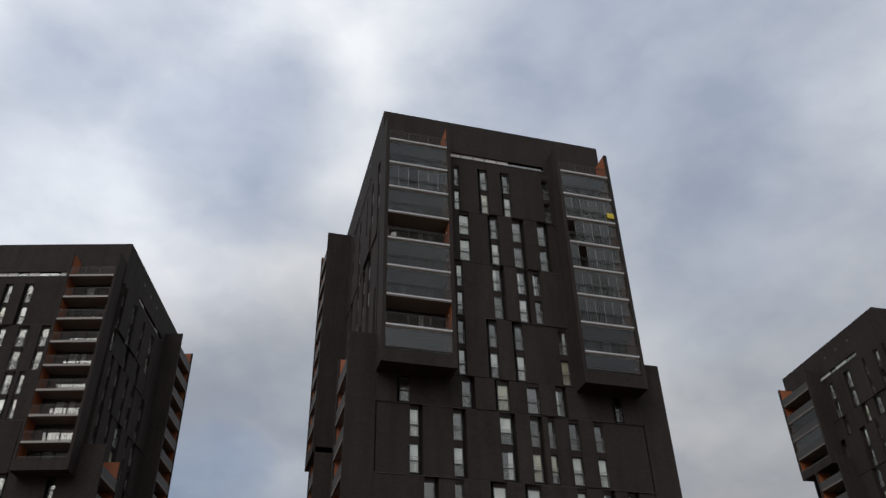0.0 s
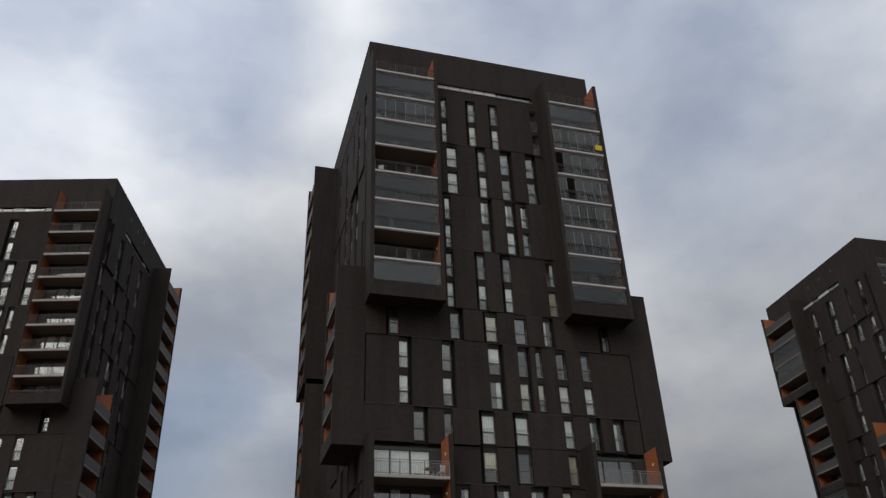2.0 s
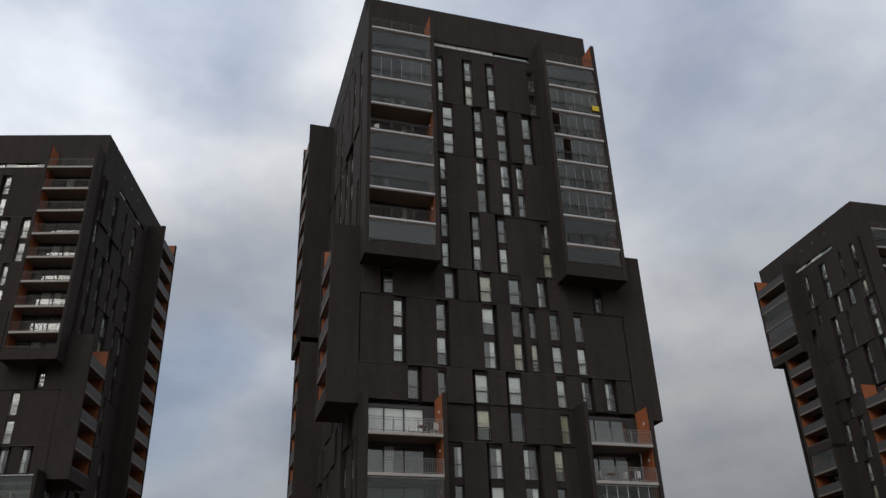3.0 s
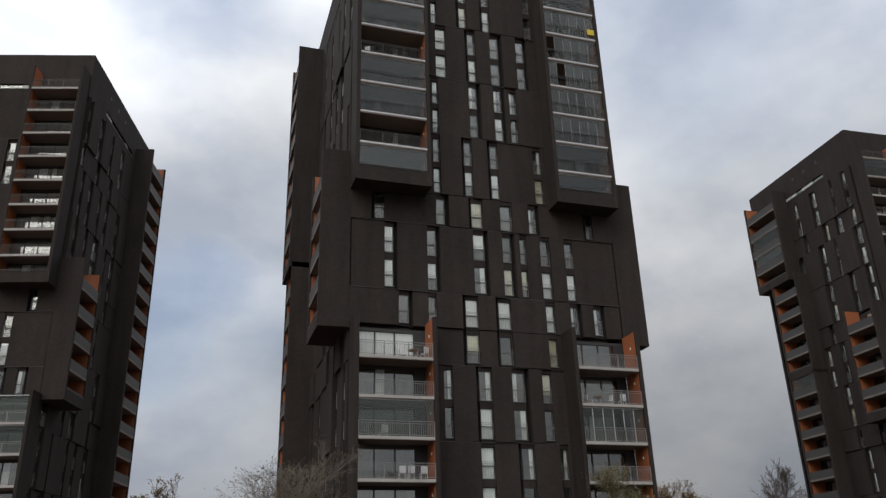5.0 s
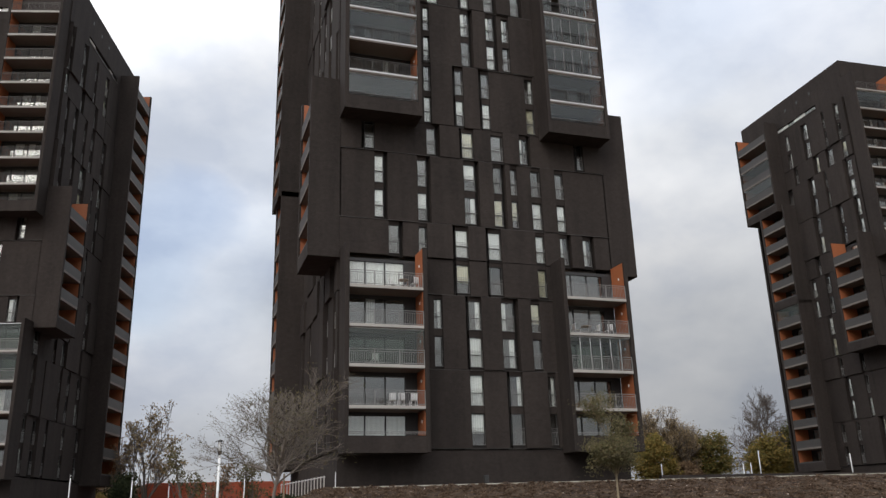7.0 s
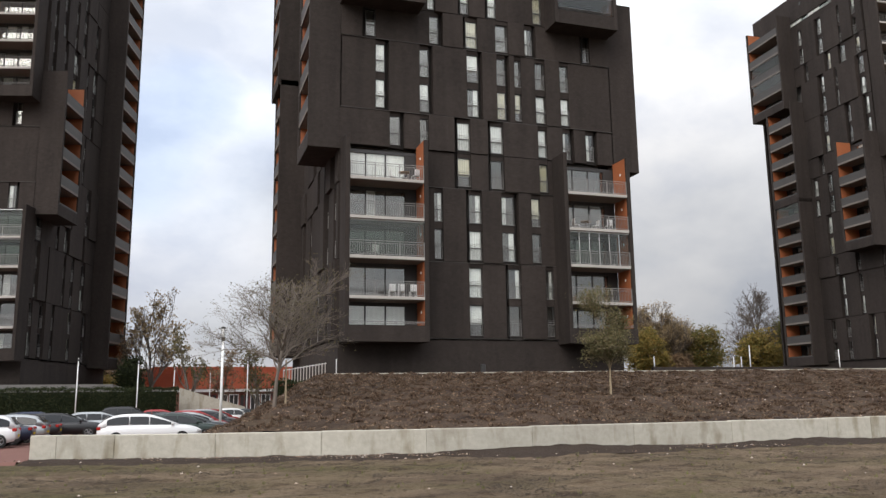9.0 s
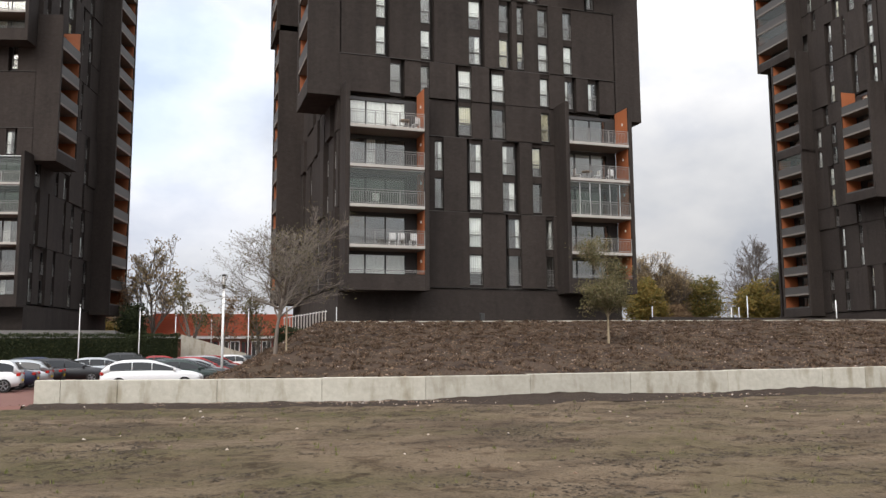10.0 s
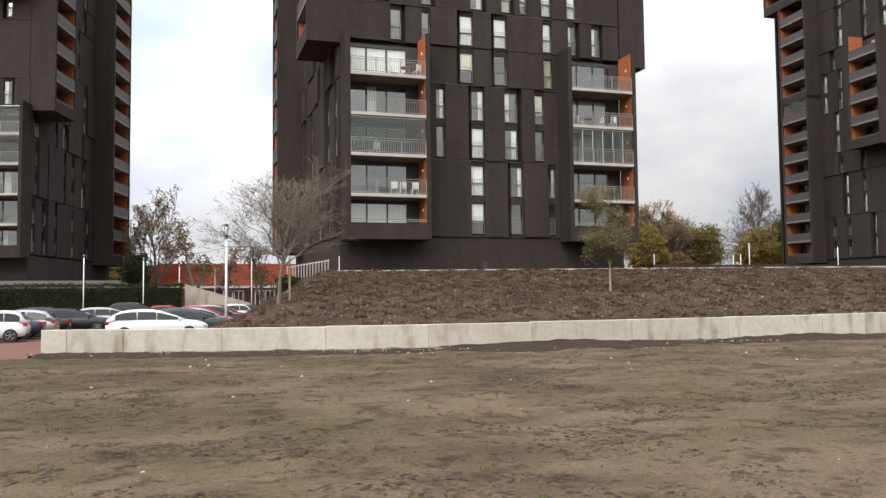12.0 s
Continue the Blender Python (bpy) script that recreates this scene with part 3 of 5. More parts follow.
# ---------- ground, bank and retaining wall ----------
def ground_material(name, tones):
    """Trodden soil: patches of sand, mud and thin moss, with grit and wheel marks."""
    m = bpy.data.materials.new(name)
    m.use_nodes = True
    n, l = m.node_tree.nodes, m.node_tree.links
    b = n["Principled BSDF"]
    b.inputs["Roughness"].default_value = 0.95
    b.inputs["Specular IOR Level"].default_value = 0.15
    geo = n.new("ShaderNodeNewGeometry")

    def tex(scale, detail, stretch=(1, 1, 1), rough=0.6):
        mp = n.new("ShaderNodeMapping")
        mp.inputs["Scale"].default_value = stretch
        l.new(geo.outputs["Position"], mp.inputs[0])
        t = n.new("ShaderNodeTexNoise")
        t.inputs["Scale"].default_value = scale
        t.inputs["Detail"].default_value = detail
        t.inputs["Roughness"].default_value = rough
        l.new(mp.outputs[0], t.inputs["Vector"])
        return t

    def ramp(src, stops):
        r = n.new("ShaderNodeValToRGB")
        while len(r.color_ramp.elements) < len(stops):
            r.color_ramp.elements.new(0.5)
        for e, (p, c) in zip(r.color_ramp.elements, stops):
            e.position, e.color = p, (*c, 1)
        l.new(src, r.inputs[0])
        return r

    def blend(fac, a, c, mode="MIX"):
        x = n.new("ShaderNodeMixRGB")
        x.blend_type = mode
        l.new(fac, x.inputs[0]) if not isinstance(fac, float) else None
        if isinstance(fac, float):
            x.inputs[0].default_value = fac
        l.new(a, x.inputs[1])
        l.new(c, x.inputs[2])
        return x

    base, darker, third = tones
    t1 = tex(0.42, 8, (0.6, 1.1, 1), 0.64)
    soil = ramp(t1.outputs[0], [(0.38, darker), (0.54, base)])
    t2 = tex(0.28, 6, (0.6, 1.0, 1))
    # moss grows thicker on the damp western side of the plot
    place = n.new("ShaderNodeTexCoord")
    axis = n.new("ShaderNodeSeparateXYZ")
    l.new(place.outputs["Object"], axis.inputs[0])
    west = n.new("ShaderNodeMapRange")
    west.inputs["From Min"].default_value, west.inputs["From Max"].default_value = -4.0, 8.0
    west.inputs["To Min"].default_value, west.inputs["To Max"].default_value = 0.05, -0.05
    l.new(axis.outputs[0], west.inputs[0])
    growth = n.new("ShaderNodeMath")
    l.new(t2.outputs[0], growth.inputs[0])
    l.new(west.outputs[0], growth.inputs[1])
    moss_mask = ramp(growth.outputs[0], [(0.44, (0, 0, 0)), (0.62, (0.85, 0.85, 0.85))])
    moss = ramp(tex(5, 3).outputs[0], [(0.35, tuple(c * 0.7 for c in third)), (0.65, third)])
    mixed = blend(moss_mask.outputs[0], soil.outputs[0], moss.outputs[0])
    grit = ramp(tex(26, 5, (1, 1, 1), 0.75).outputs[0], [(0.32, (0.52, 0.49, 0.46)), (0.50, (1.0, 1.0, 1.0)), (0.68, (1.38, 1.34, 1.28))])
    mixed = blend(1.0, mixed.outputs[0], grit.outputs[0], "MULTIPLY")
    mud = ramp(tex(1.25, 10, (1.0, 1.0, 1), 0.68).outputs[0], [(0.385, (0.48, 0.43, 0.39)), (0.475, (1, 1, 1))])
    mixed = blend(0.85, mixed.outputs[0], mud.outputs[0], "MULTIPLY")
    specks = ramp(tex(6.0, 5, (1.0, 0.8, 1), 0.62).outputs[0], [(0.35, (0.40, 0.36, 0.33)), (0.42, (1, 1, 1))])
    mixed = blend(0.8, mixed.outputs[0], specks.outputs[0], "MULTIPLY")
    l.new(mixed.outputs[0], b.inputs["Base Color"])
    bp = n.new("ShaderNodeBump")
    bp.inputs["Strength"].default_value = 0.8
    bp.inputs["Distance"].default_value = 0.06
    rough_tex = tex(9, 6, (1, 1, 1), 0.7)
    l.new(rough_tex.outputs[0], bp.inputs["Height"])
    l.new(bp.outputs[0], b.inputs["Normal"])
    return m


M_FIELD = ground_material("sandy_field", ((0.140, 0.104, 0.069), (0.077, 0.056, 0.037), (0.084, 0.071, 0.034)))
M_BANK = ground_material("bark_mulch", ((0.070, 0.048, 0.034), (0.040, 0.027, 0.020), (0.076, 0.054, 0.034)))
M_STRIP = material("damp_soil", (0.058, 0.042, 0.032), 0.95, dark=(0.024, 0.018, 0.015), scale=1.5, grain=14, bump=0.8, spec=0.1)
M_PAVING = material("red_paving", (0.16, 0.066, 0.048), 0.85, dark=(0.115, 0.048, 0.037), scale=0.6, grain=7, bump=0.2)


def grid_mesh(name, xs, ys, height, mat):
    nx, ny = len(xs), len(ys)
    verts = [(x, y, height(x, y)) for y in ys for x in xs]
    faces = [(j * nx + i, j * nx + i + 1, (j + 1) * nx + i + 1, (j + 1) * nx + i) for j in range(ny - 1) for i in range(nx - 1)]
    me = bpy.data.meshes.new(name)
    me.from_pydata(verts, [], faces)
    for p in me.polygons:
        p.use_smooth = True
    me.materials.append(mat)
    return new(name, me)


def field_height(x, y):
    near = max(0.0, 1 - max(abs(x - 8) - 30, 0) / 20) * max(0.0, 1 - max(y - 26, 0) / 3) * max(0.0, 1 - max(-y - 8, 0) / 20)
    h = 0.06 * noise.noise((x * 0.35, y * 0.4, 0)) + 0.032 * noise.noise((x * 1.2, y * 1.5, 3)) + 0.034 * noise.noise((x * 2.3, y * 2.5, 7))
    return h * near - 0.03 - 0.7 * min(1.0, max(0.0, (y - 27.2) / 1.5))


fine = [v * 0.22 for v in range(-75, 190)]
tagged(grid_mesh("ground", [-3000, -600, -120, -60, -30] + fine + [60, 120, 600, 3000], [-3000, -300, -40, -15] + [v * 0.22 for v in range(-9, 136)] + [34, 45, 80, 200, 900, 3000], field_height, M_FIELD),
       "bare sandy field with mud patches and thin moss", "ground", kind="structure")


def wall_y(x):
    return 23.98 + 0.044 * max(0.0, 10.5 - x) ** 1.62


def crest_y(x):
    return 54.2 - 0.235 * max(0.0, x - 12)


def bank_height(x, y):
    w, c = wall_y(x) + 0.25, crest_y(x)
    t = min(1.0, max(0.0, (y - w) / (c - w)))
    z = 0.66 + 2.66 * t
    x_end = -0.2 + 0.16 * max(0.0, y - 28)
    ramp = max(0.0, x - x_end) * (0.35 + 0.25 * min(1.0, max(0.0, (y - 38) / 10)))
    lim = 0.12 + ramp
    z = z if z < lim else lim + (z - lim) * 0.04
    if x < x_end:
        z = min(z, 0.12 - 0.6 * min(1.0, (x_end - x) / 1.5) + 0.5 * max(0.0, 1 - (y - w) / 1.2))
    rough = 0.0 if t >= 1 else 0.13 * noise.noise((x * 1.3, y * 1.0, 5)) + 0.12 * noise.noise((x * 2.6, y * 1.7, 9))
    return max(z + rough, -0.55) if t < 1 else min(z, 3.32)


def bank_sheet():
    xs = [v * 0.3 - 3.85 for v in range(155)] + [43 + v for v in range(0, 90, 3)]
    ts = [v / 100 for v in range(101)] + [1.05, 1.2, 1.6, 2.4, 4.0, 6.0]
    verts = []
    for t in ts:
        for x in xs:
            w = wall_y(x) + 0.24
            y = w + t * (crest_y(max(x, 0)) - w)
            verts.append((x, y, bank_height(x, y)))
    n = len(xs)
    faces = [(j * n + i, j * n + i + 1, (j + 1) * n + i + 1, (j + 1) * n + i) for j in range(len(ts) - 1) for i in range(n - 1)]
    me = bpy.data.meshes.new("planted_bank")
    me.from_pydata(verts, [], faces)
    for p in me.polygons:
        p.use_smooth = True
    me.materials.append(M_BANK)
    return new("planted_bank", me)


tagged(bank_sheet(), "sloping bank of brown bark mulch and dead plants", "bank", kind="structure")

wall = tagged(new("retaining_wall"), "low pale concrete retaining wall in front of the bank", "wall", kind="structure")
JOINTS = [-3.9, -3.15, -1.53, 1.29, 4.29, 7.37, 10.73, 14.33, 18.12, 22.14, 24.09, 28.0, 32.0, 36.0, 40.0]
for a, b in zip(JOINTS, JOINTS[1:]):
    p, q = Vector((a + 0.004, wall_y(a), 0)), Vector((b - 0.004, wall_y(b), 0))
    d = (q - p).normalized()
    nrm = Vector((-d.y, d.x, 0))
    top = 0.69 + 0.004 * (a + 4) + random.uniform(-0.012, 0.012)
    bm = bmesh.new()
    lo = [p, q, q + nrm * 0.28, p + nrm * 0.28]
    vs = [bm.verts.new((v.x, v.y, -0.3)) for v in lo] + [bm.verts.new((v.x, v.y, top)) for v in lo]
    for f in ((0, 3, 2, 1), (4, 5, 6, 7), (0, 1, 5, 4), (1, 2, 6, 5), (2, 3, 7, 6), (3, 0, 4, 7)):
        bm.faces.new([vs[i] for i in f])
    bmesh.ops.bevel(bm, geom=list(bm.edges), offset=0.015, segments=1, affect="EDGES")
    part("concrete_block", bm, M_WALLBLOCK, wall)

# pale kerb along the crest of the bank
kerb = tagged(new("kerb"), "pale concrete kerb along the crest of the bank", "kerb", kind="structure")
for i in range(42):
    xa, xb = 10.2 + i * 1.0, 11.19 + i * 1.0
    ya, yb = crest_y(xa) + 0.1, crest_y(xb) + 0.1
    bm = bmesh.new()
    vs = [bm.verts.new(p) for p in ((xa, ya, 3.1), (xb, yb, 3.1), (xb, yb + 0.3, 3.1), (xa, ya + 0.3, 3.1), (xa, ya, 3.40), (xb, yb, 3.40), (xb, yb + 0.3, 3.40), (xa, ya + 0.3, 3.40))]
    for f in ((0, 3, 2, 1), (4, 5, 6, 7), (0, 1, 5, 4), (1, 2, 6, 5), (2, 3, 7, 6), (3, 0, 4, 7)):
        bm.faces.new([vs[j] for j in f])
    part("kerb_stone", bm, M_WALLBLOCK, kerb)

# low dark terrace wall beyond the crest
part("terrace_wall", boxes((36.5, 62.0, 57.6, 57.9, 3.3, 3.95)), M_BRICK)
tagged(bpy.data.objects["terrace_wall"], "low dark brick wall along the terrace", "wall", kind="structure")

# parking court and the terrace under the far tower
LOT = -0.38


def lot_height(x, y):
    return LOT * min(1.0, max(0.0, (y - 26.4) / 4.5)) + 0.02 - (0.25 if y < 26.0 else 0.0)


tagged(grid_mesh("parking_court", [-60, -30, -12, -8, -6, -4.05], [25.6, 26.2, 27.5, 28.5, 29.5, 30.5, 31.2, 50, 78.6], lot_height, M_PAVING), "red clinker paving of the parking court", "paving", kind="structure")
tagged(grid_mesh("parking_lane", [-4.05, 0, 4, 9, 20, 40], [30.0, 30.5, 31.2, 50, 78.6, 140], lot_height, M_PAVING), "red clinker paving between the parked cars", "paving", kind="structure")
M_TERRACE = material("grey_terrace_concrete", (0.20, 0.19, 0.18), 0.9, scale=0.7, grain=6, bump=0.15)
tagged(part("terrace", boxes((-60, -5.0, 79.2, 125, -0.8, 3.3)), M_TERRACE), "raised grey concrete terrace under the dark tower", "terrace", kind="structure")


def soil_foot():
    """Crumbled dark soil heaped along the foot of the wall."""
    rng = random.Random(77)
    xs = [v * 0.16 - 3.9 for v in range(277)]
    verts, faces = [], []
    for x in xs:
        h = 0.02 + 0.06 * max(0.0, noise.noise((x * 0.5, 2, 0)) + 0.25) + 0.03 * noise.noise((x * 2.1, 7, 0))
        h += 0.17 * math.exp(-((x - 11.6) / 2.6) ** 2) + 0.12 * math.exp(-((x - 21.0) / 2.5) ** 2)
        w = 1.9 + 0.9 * noise.noise((x * 0.35, 11, 0))
        for s, z in ((0.03, h), (-0.12, h * 0.9), (-w * 0.45, h * 0.3 + 0.05), (-w, -0.01)):
            y = wall_y(x) + s
            verts.append((x, y, max(field_height(x, min(y, 27.0)), -0.03) + z + rng.uniform(-0.012, 0.012)))
    for i in range(len(xs) - 1):
        for j in range(3):
            faces.append((i * 4 + j, i * 4 + j + 1, i * 4 + j + 5, i * 4 + j + 4))
    me = bpy.data.meshes.new("soil_foot")
    me.from_pydata(verts, [], faces)
    for p in me.polygons:
        p.use_smooth = True
    me.materials.append(M_STRIP)
    return new("soil_foot", me)


tagged(soil_foot(), "damp dark soil heaped along the foot of the wall", "soil", kind="structure")


# ---------- plants ----------
def leaf_material(name, base, other, dark):
    m = bpy.data.materials.new(name)
    m.use_nodes = True
    n, l = m.node_tree.nodes, m.node_tree.links
    b = n["Principled BSDF"]
    b.inputs["Roughness"].default_value = 0.75
    b.inputs["Specular IOR Level"].default_value = 0.2
    geo = n.new("ShaderNodeNewGeometry")
    r = n.new("ShaderNodeValToRGB")
    r.color_ramp.elements.new(0.5)
    for e, (p, c) in zip(r.color_ramp.elements, ((0.0, dark), (0.55, base), (1.0, other))):
        e.position, e.color = p, (*c, 1)
    l.new(geo.outputs["Random Per Island"], r.inputs[0])
    l.new(r.outputs[0], b.inputs["Base Color"])
    thin = n.new("ShaderNodeBsdfTranslucent")
    l.new(r.outputs[0], thin.inputs[0])
    mix = n.new("ShaderNodeMixShader")
    mix.inputs[0].default_value = 0.38
    l.new(b.outputs[0], mix.inputs[1])
    l.new(thin.outputs[0], mix.inputs[2])
    l.new(mix.outputs[0], n["Material Output"].inputs[0])
    return m


M_BARK = material("grey_bark", (0.20, 0.175, 0.15), 0.9, dark=(0.11, 0.095, 0.08), scale=2, grain=14, bump=0.5)
M_YOUNG_BARK = material("yellowish_young_bark", (0.42, 0.34, 0.22), 0.85, dark=(0.30, 0.24, 0.16), scale=3, grain=16, bump=0.3)
M_PALETWIG = material("pale_grey_twigs", (0.215, 0.178, 0.148), 0.85, dark=(0.14, 0.115, 0.095), scale=3, grain=16, bump=0.0)
M_TWIG = material("brown_twigs", (0.17, 0.135, 0.115), 0.9, dark=(0.11, 0.09, 0.075), scale=3, bump=0.0)
M_LEAF_GREEN = leaf_material("green_leaves", (0.115, 0.115, 0.036), (0.20, 0.15, 0.05), (0.065, 0.07, 0.025))
M_LEAF_POPLAR = leaf_material("pale_brown_leaves", (0.31, 0.23, 0.13), (0.42, 0.32, 0.19), (0.20, 0.145, 0.085))
M_LEAF_GOLD = leaf_material("yellowing_leaves", (0.23, 0.175, 0.045), (0.36, 0.23, 0.065), (0.12, 0.11, 0.032))
M_LEAF_AUTUMN = leaf_material("golden_green_leaves", (0.165, 0.145, 0.040), (0.27, 0.17, 0.055), (0.085, 0.085, 0.028))
M_LEAF_BROWN = leaf_material("brown_leaves", (0.22, 0.145, 0.085), (0.32, 0.22, 0.13), (0.13, 0.085, 0.055))
M_LEAF_HEDGE = leaf_material("hedge_leaves", (0.035, 0.048, 0.020), (0.065, 0.070, 0.028), (0.016, 0.022, 0.012))
M_LEAF_SPARSE = leaf_material("dull_olive_leaves", (0.13, 0.115, 0.055), (0.20, 0.16, 0.075), (0.08, 0.075, 0.035))


def tubes_mesh(name, segments, mat, sides=5):
    """All limbs of a tree in one mesh: tapered tubes from p, r to q, s."""
    verts, faces = [], []
    for p, q, r0, r1 in segments:
        d = q - p
        if d.length < 1e-5:
            continue
        d.normalize()
        a = d.orthogonal().normalized()
        b = d.cross(a)
        k = sides if r0 > 0.03 else 3
        base = len(verts)
        for c, r in ((p, r0), (q, r1)):
            for i in range(k):
                ang = 2 * math.pi * i / k
                verts.append(c + (a * math.cos(ang) + b * math.sin(ang)) * r)
        for i in range(k):
            j = (i + 1) % k
            faces.append((base + i, base + j, base + k + j, base + k + i))
    me = bpy.data.meshes.new(name)
    me.from_pydata(verts, [], faces)
    for p in me.polygons:
        p.use_smooth = True
    me.materials.append(mat)
    return me


def leaves_mesh(name, spots, size, mat, rng):
    """Small folded leaves, each a pair of triangles at its own tilt."""
    verts, faces = [], []
    for c in spots:
        u = Vector((rng.gauss(0, 1), rng.gauss(0, 1), rng.gauss(0, 1))).normalized()
        v = u.orthogonal().normalized()
        w = u.cross(v)
        s = size * rng.uniform(0.6, 1.4)
        n = len(verts)
        verts += [c - u * s, c + v * s * 0.5 + w * s * 0.15, c + u * s, c - v * s * 0.5 + w * s * 0.15]
        faces += [(n, n + 1, n + 2), (n, n + 2, n + 3)]
    me = bpy.data.meshes.new(name)
    me.from_pydata(verts, [], faces)
    me.materials.append(mat)
    return me


def grow(rng, start, direction, length, radius, depth, spread, up, segs, tips, kink=0.12, shrink=(0.62, 0.82), fork=(2, 4)):
    p, d = start.copy(), direction.normalized()
    steps = 3 if depth > 1 else 2
    r = radius
    for i in range(steps):
        d = (d + Vector((rng.gauss(0, kink), rng.gauss(0, kink), rng.gauss(0, kink) + up * 0.06))).normalized()
        q = p + d * (length / steps)
        r2 = r * 0.86
        segs.append((p, q, r, r2))
        p, r = q, r2
        if depth > 0 and i < steps - 1 and rng.random() < 0.75:
            side = (d + Vector((rng.gauss(0, spread), rng.gauss(0, spread), rng.gauss(0, spread * 0.5) + up * 0.2))).normalized()
            grow(rng, p, side, length * rng.uniform(0.5, 0.75), r * 0.55, depth - 1, spread, up, segs, tips, kink, shrink, fork)
    if depth == 0:
        tips.append((p, d))
        return
    for _ in range(rng.randint(*fork)):
        nd = (d + Vector((rng.gauss(0, spread), rng.gauss(0, spread), rng.gauss(0, spread * 0.6) + up * 0.25))).normalized()
        grow(rng, p, nd, length * rng.uniform(*shrink), r * 0.66, depth - 1, spread, up, segs, tips, kink, shrink, fork)


def tree(label, at, height, width, seed, leaf=None, leaf_size=0.1, per_tip=6, scatter=0.3, depth=4, trunk_share=0.3, bark=None, trunk_r=None, up=0.5, spread=0.55, lean=(0, 0), limbs=5, low=0.0, fork=(2, 4), limb_len=0.26, thin=0.004):
    rng = random.Random(seed)
    segs, tips = [], []
    r = trunk_r or height * 0.016
    top = Vector((lean[0] * trunk_share, lean[1] * trunk_share, height * trunk_share))
    mid = top * 0.5 + Vector((rng.gauss(0, 0.01), rng.gauss(0, 0.01), 0)) * height
    segs += [(Vector((0, 0, -0.2)), mid, r * 1.25, r), (mid, top, r, r * 0.85)]
    for i in range(limbs):
        ang = 2 * math.pi * (i + rng.uniform(-0.3, 0.3)) / limbs
        t = rng.uniform(low, 1.0)
        s = mid.lerp(top, t)
        d = Vector((math.cos(ang) * spread * 1.5, math.sin(ang) * spread * 1.5, up + rng.uniform(0.2, 0.8)))
        grow(rng, s, d, height * limb_len, r * 0.6, depth - 1, spread, up, segs, tips, fork=fork)
    grow(rng, top, Vector((lean[0], lean[1], height)), height * 0.30, r * 0.8, depth, spread * 0.7, up, segs, tips, fork=fork)
    # fit the crown to the wanted height and width
    hi = max(s[1].z for s in segs)
    wide = 2 * float(np.percentile([abs(s[1].x - lean[0] * 0.5) for s in segs], 96))
    fz, fx = height / hi, width / wide
    squeeze = lambda v: Vector((v.x * fx if v.z > top.z * 0.6 else v.x, v.y * fx if v.z > top.z * 0.6 else v.y, v.z * fz))
    segs = [(squeeze(a), squeeze(b), max(c, thin), max(e, thin)) for a, b, c, e in segs]
    tips = [(squeeze(a), d) for a, d in tips]
    ob = thing("tree", label, "tree", at)
    tr = new("trunk", tubes_mesh("trunk", segs, bark or M_BARK))
    tr.parent = ob
    if leaf:
        spots = []
        for p, d in tips:
            for _ in range(per_tip):
                spots.append(p + Vector((rng.gauss(0, scatter), rng.gauss(0, scatter), rng.gauss(0, scatter * 0.8))))
        cr = new("crown", leaves_mesh("crown", spots, leaf_size, leaf, rng))
        cr.parent = ob
    return ob


def round_tree(label, at, height, width, seed, leaf, size=0.23, clumps=120, per=110):
    """A leafy tree whose crown is made of many clumps with gaps between them."""
    rng = random.Random(seed)
    ob = thing("tree", label, "tree", at)
    segs, tips = [], []
    top = Vector((0, 0, height * 0.3))
    segs.append((Vector((0, 0, -0.2)), top, height * 0.022, height * 0.016))
    spots = []
    cz, rz, rx = height * 0.56, height * 0.44, width / 2
    for _ in range(clumps):
        d = Vector((rng.gauss(0, 1), rng.gauss(0, 1), rng.gauss(0, 1))).normalized()
        r = rng.uniform(0.35, 1.0) ** 0.6 * rng.uniform(0.82, 1.06)
        taper = 1.0 - 0.25 * max(0.0, d.z)
        c = Vector((d.x * rx * r * taper, d.y * rx * r * taper, cz + d.z * rz * r))
        segs.append((top + Vector((0, 0, rng.uniform(-0.1, 0.4) * height * 0.5)), c, height * 0.005, 0.012))
        s = width * rng.uniform(0.05, 0.11)
        for _ in range(int(per * rng.uniform(0.5, 1.3))):
            spots.append(c + Vector((rng.gauss(0, s), rng.gauss(0, s), rng.gauss(0, s * 0.8))))
    tr = new("trunk", tubes_mesh("trunk", segs, M_BARK))
    tr.parent = ob
    cr = new("crown", leaves_mesh("crown", spots, size, leaf, rng))
    cr.parent = ob
    return ob


def bank_z(x, y):
    return bank_height(x, y)


# the two young trees planted on the bank
tree("young bare tree with upswept pale twigs on the bank", (4.4, 38.0, bank_z(4.4, 38) - 0.05), 7.0, 5.6, 33, M_LEAF_SPARSE, 0.045, 1, 0.2, depth=5, trunk_share=0.50, bark=M_PALETWIG, trunk_r=0.08, up=0.30, spread=0.50, limbs=11, lean=(0.7, 0), low=0.05, limb_len=0.24, thin=0.006, fork=(2, 3))
tree("young tree with thin olive foliage on the bank", (20.35, 36.0, bank_z(20.35, 36) - 0.05), 5.4, 2.2, 37, M_LEAF_SPARSE, 0.06, 9, 0.19, depth=4, trunk_share=0.46, bark=M_YOUNG_BARK, trunk_r=0.05, up=0.16, spread=0.42, limbs=10, low=0.2, limb_len=0.18)
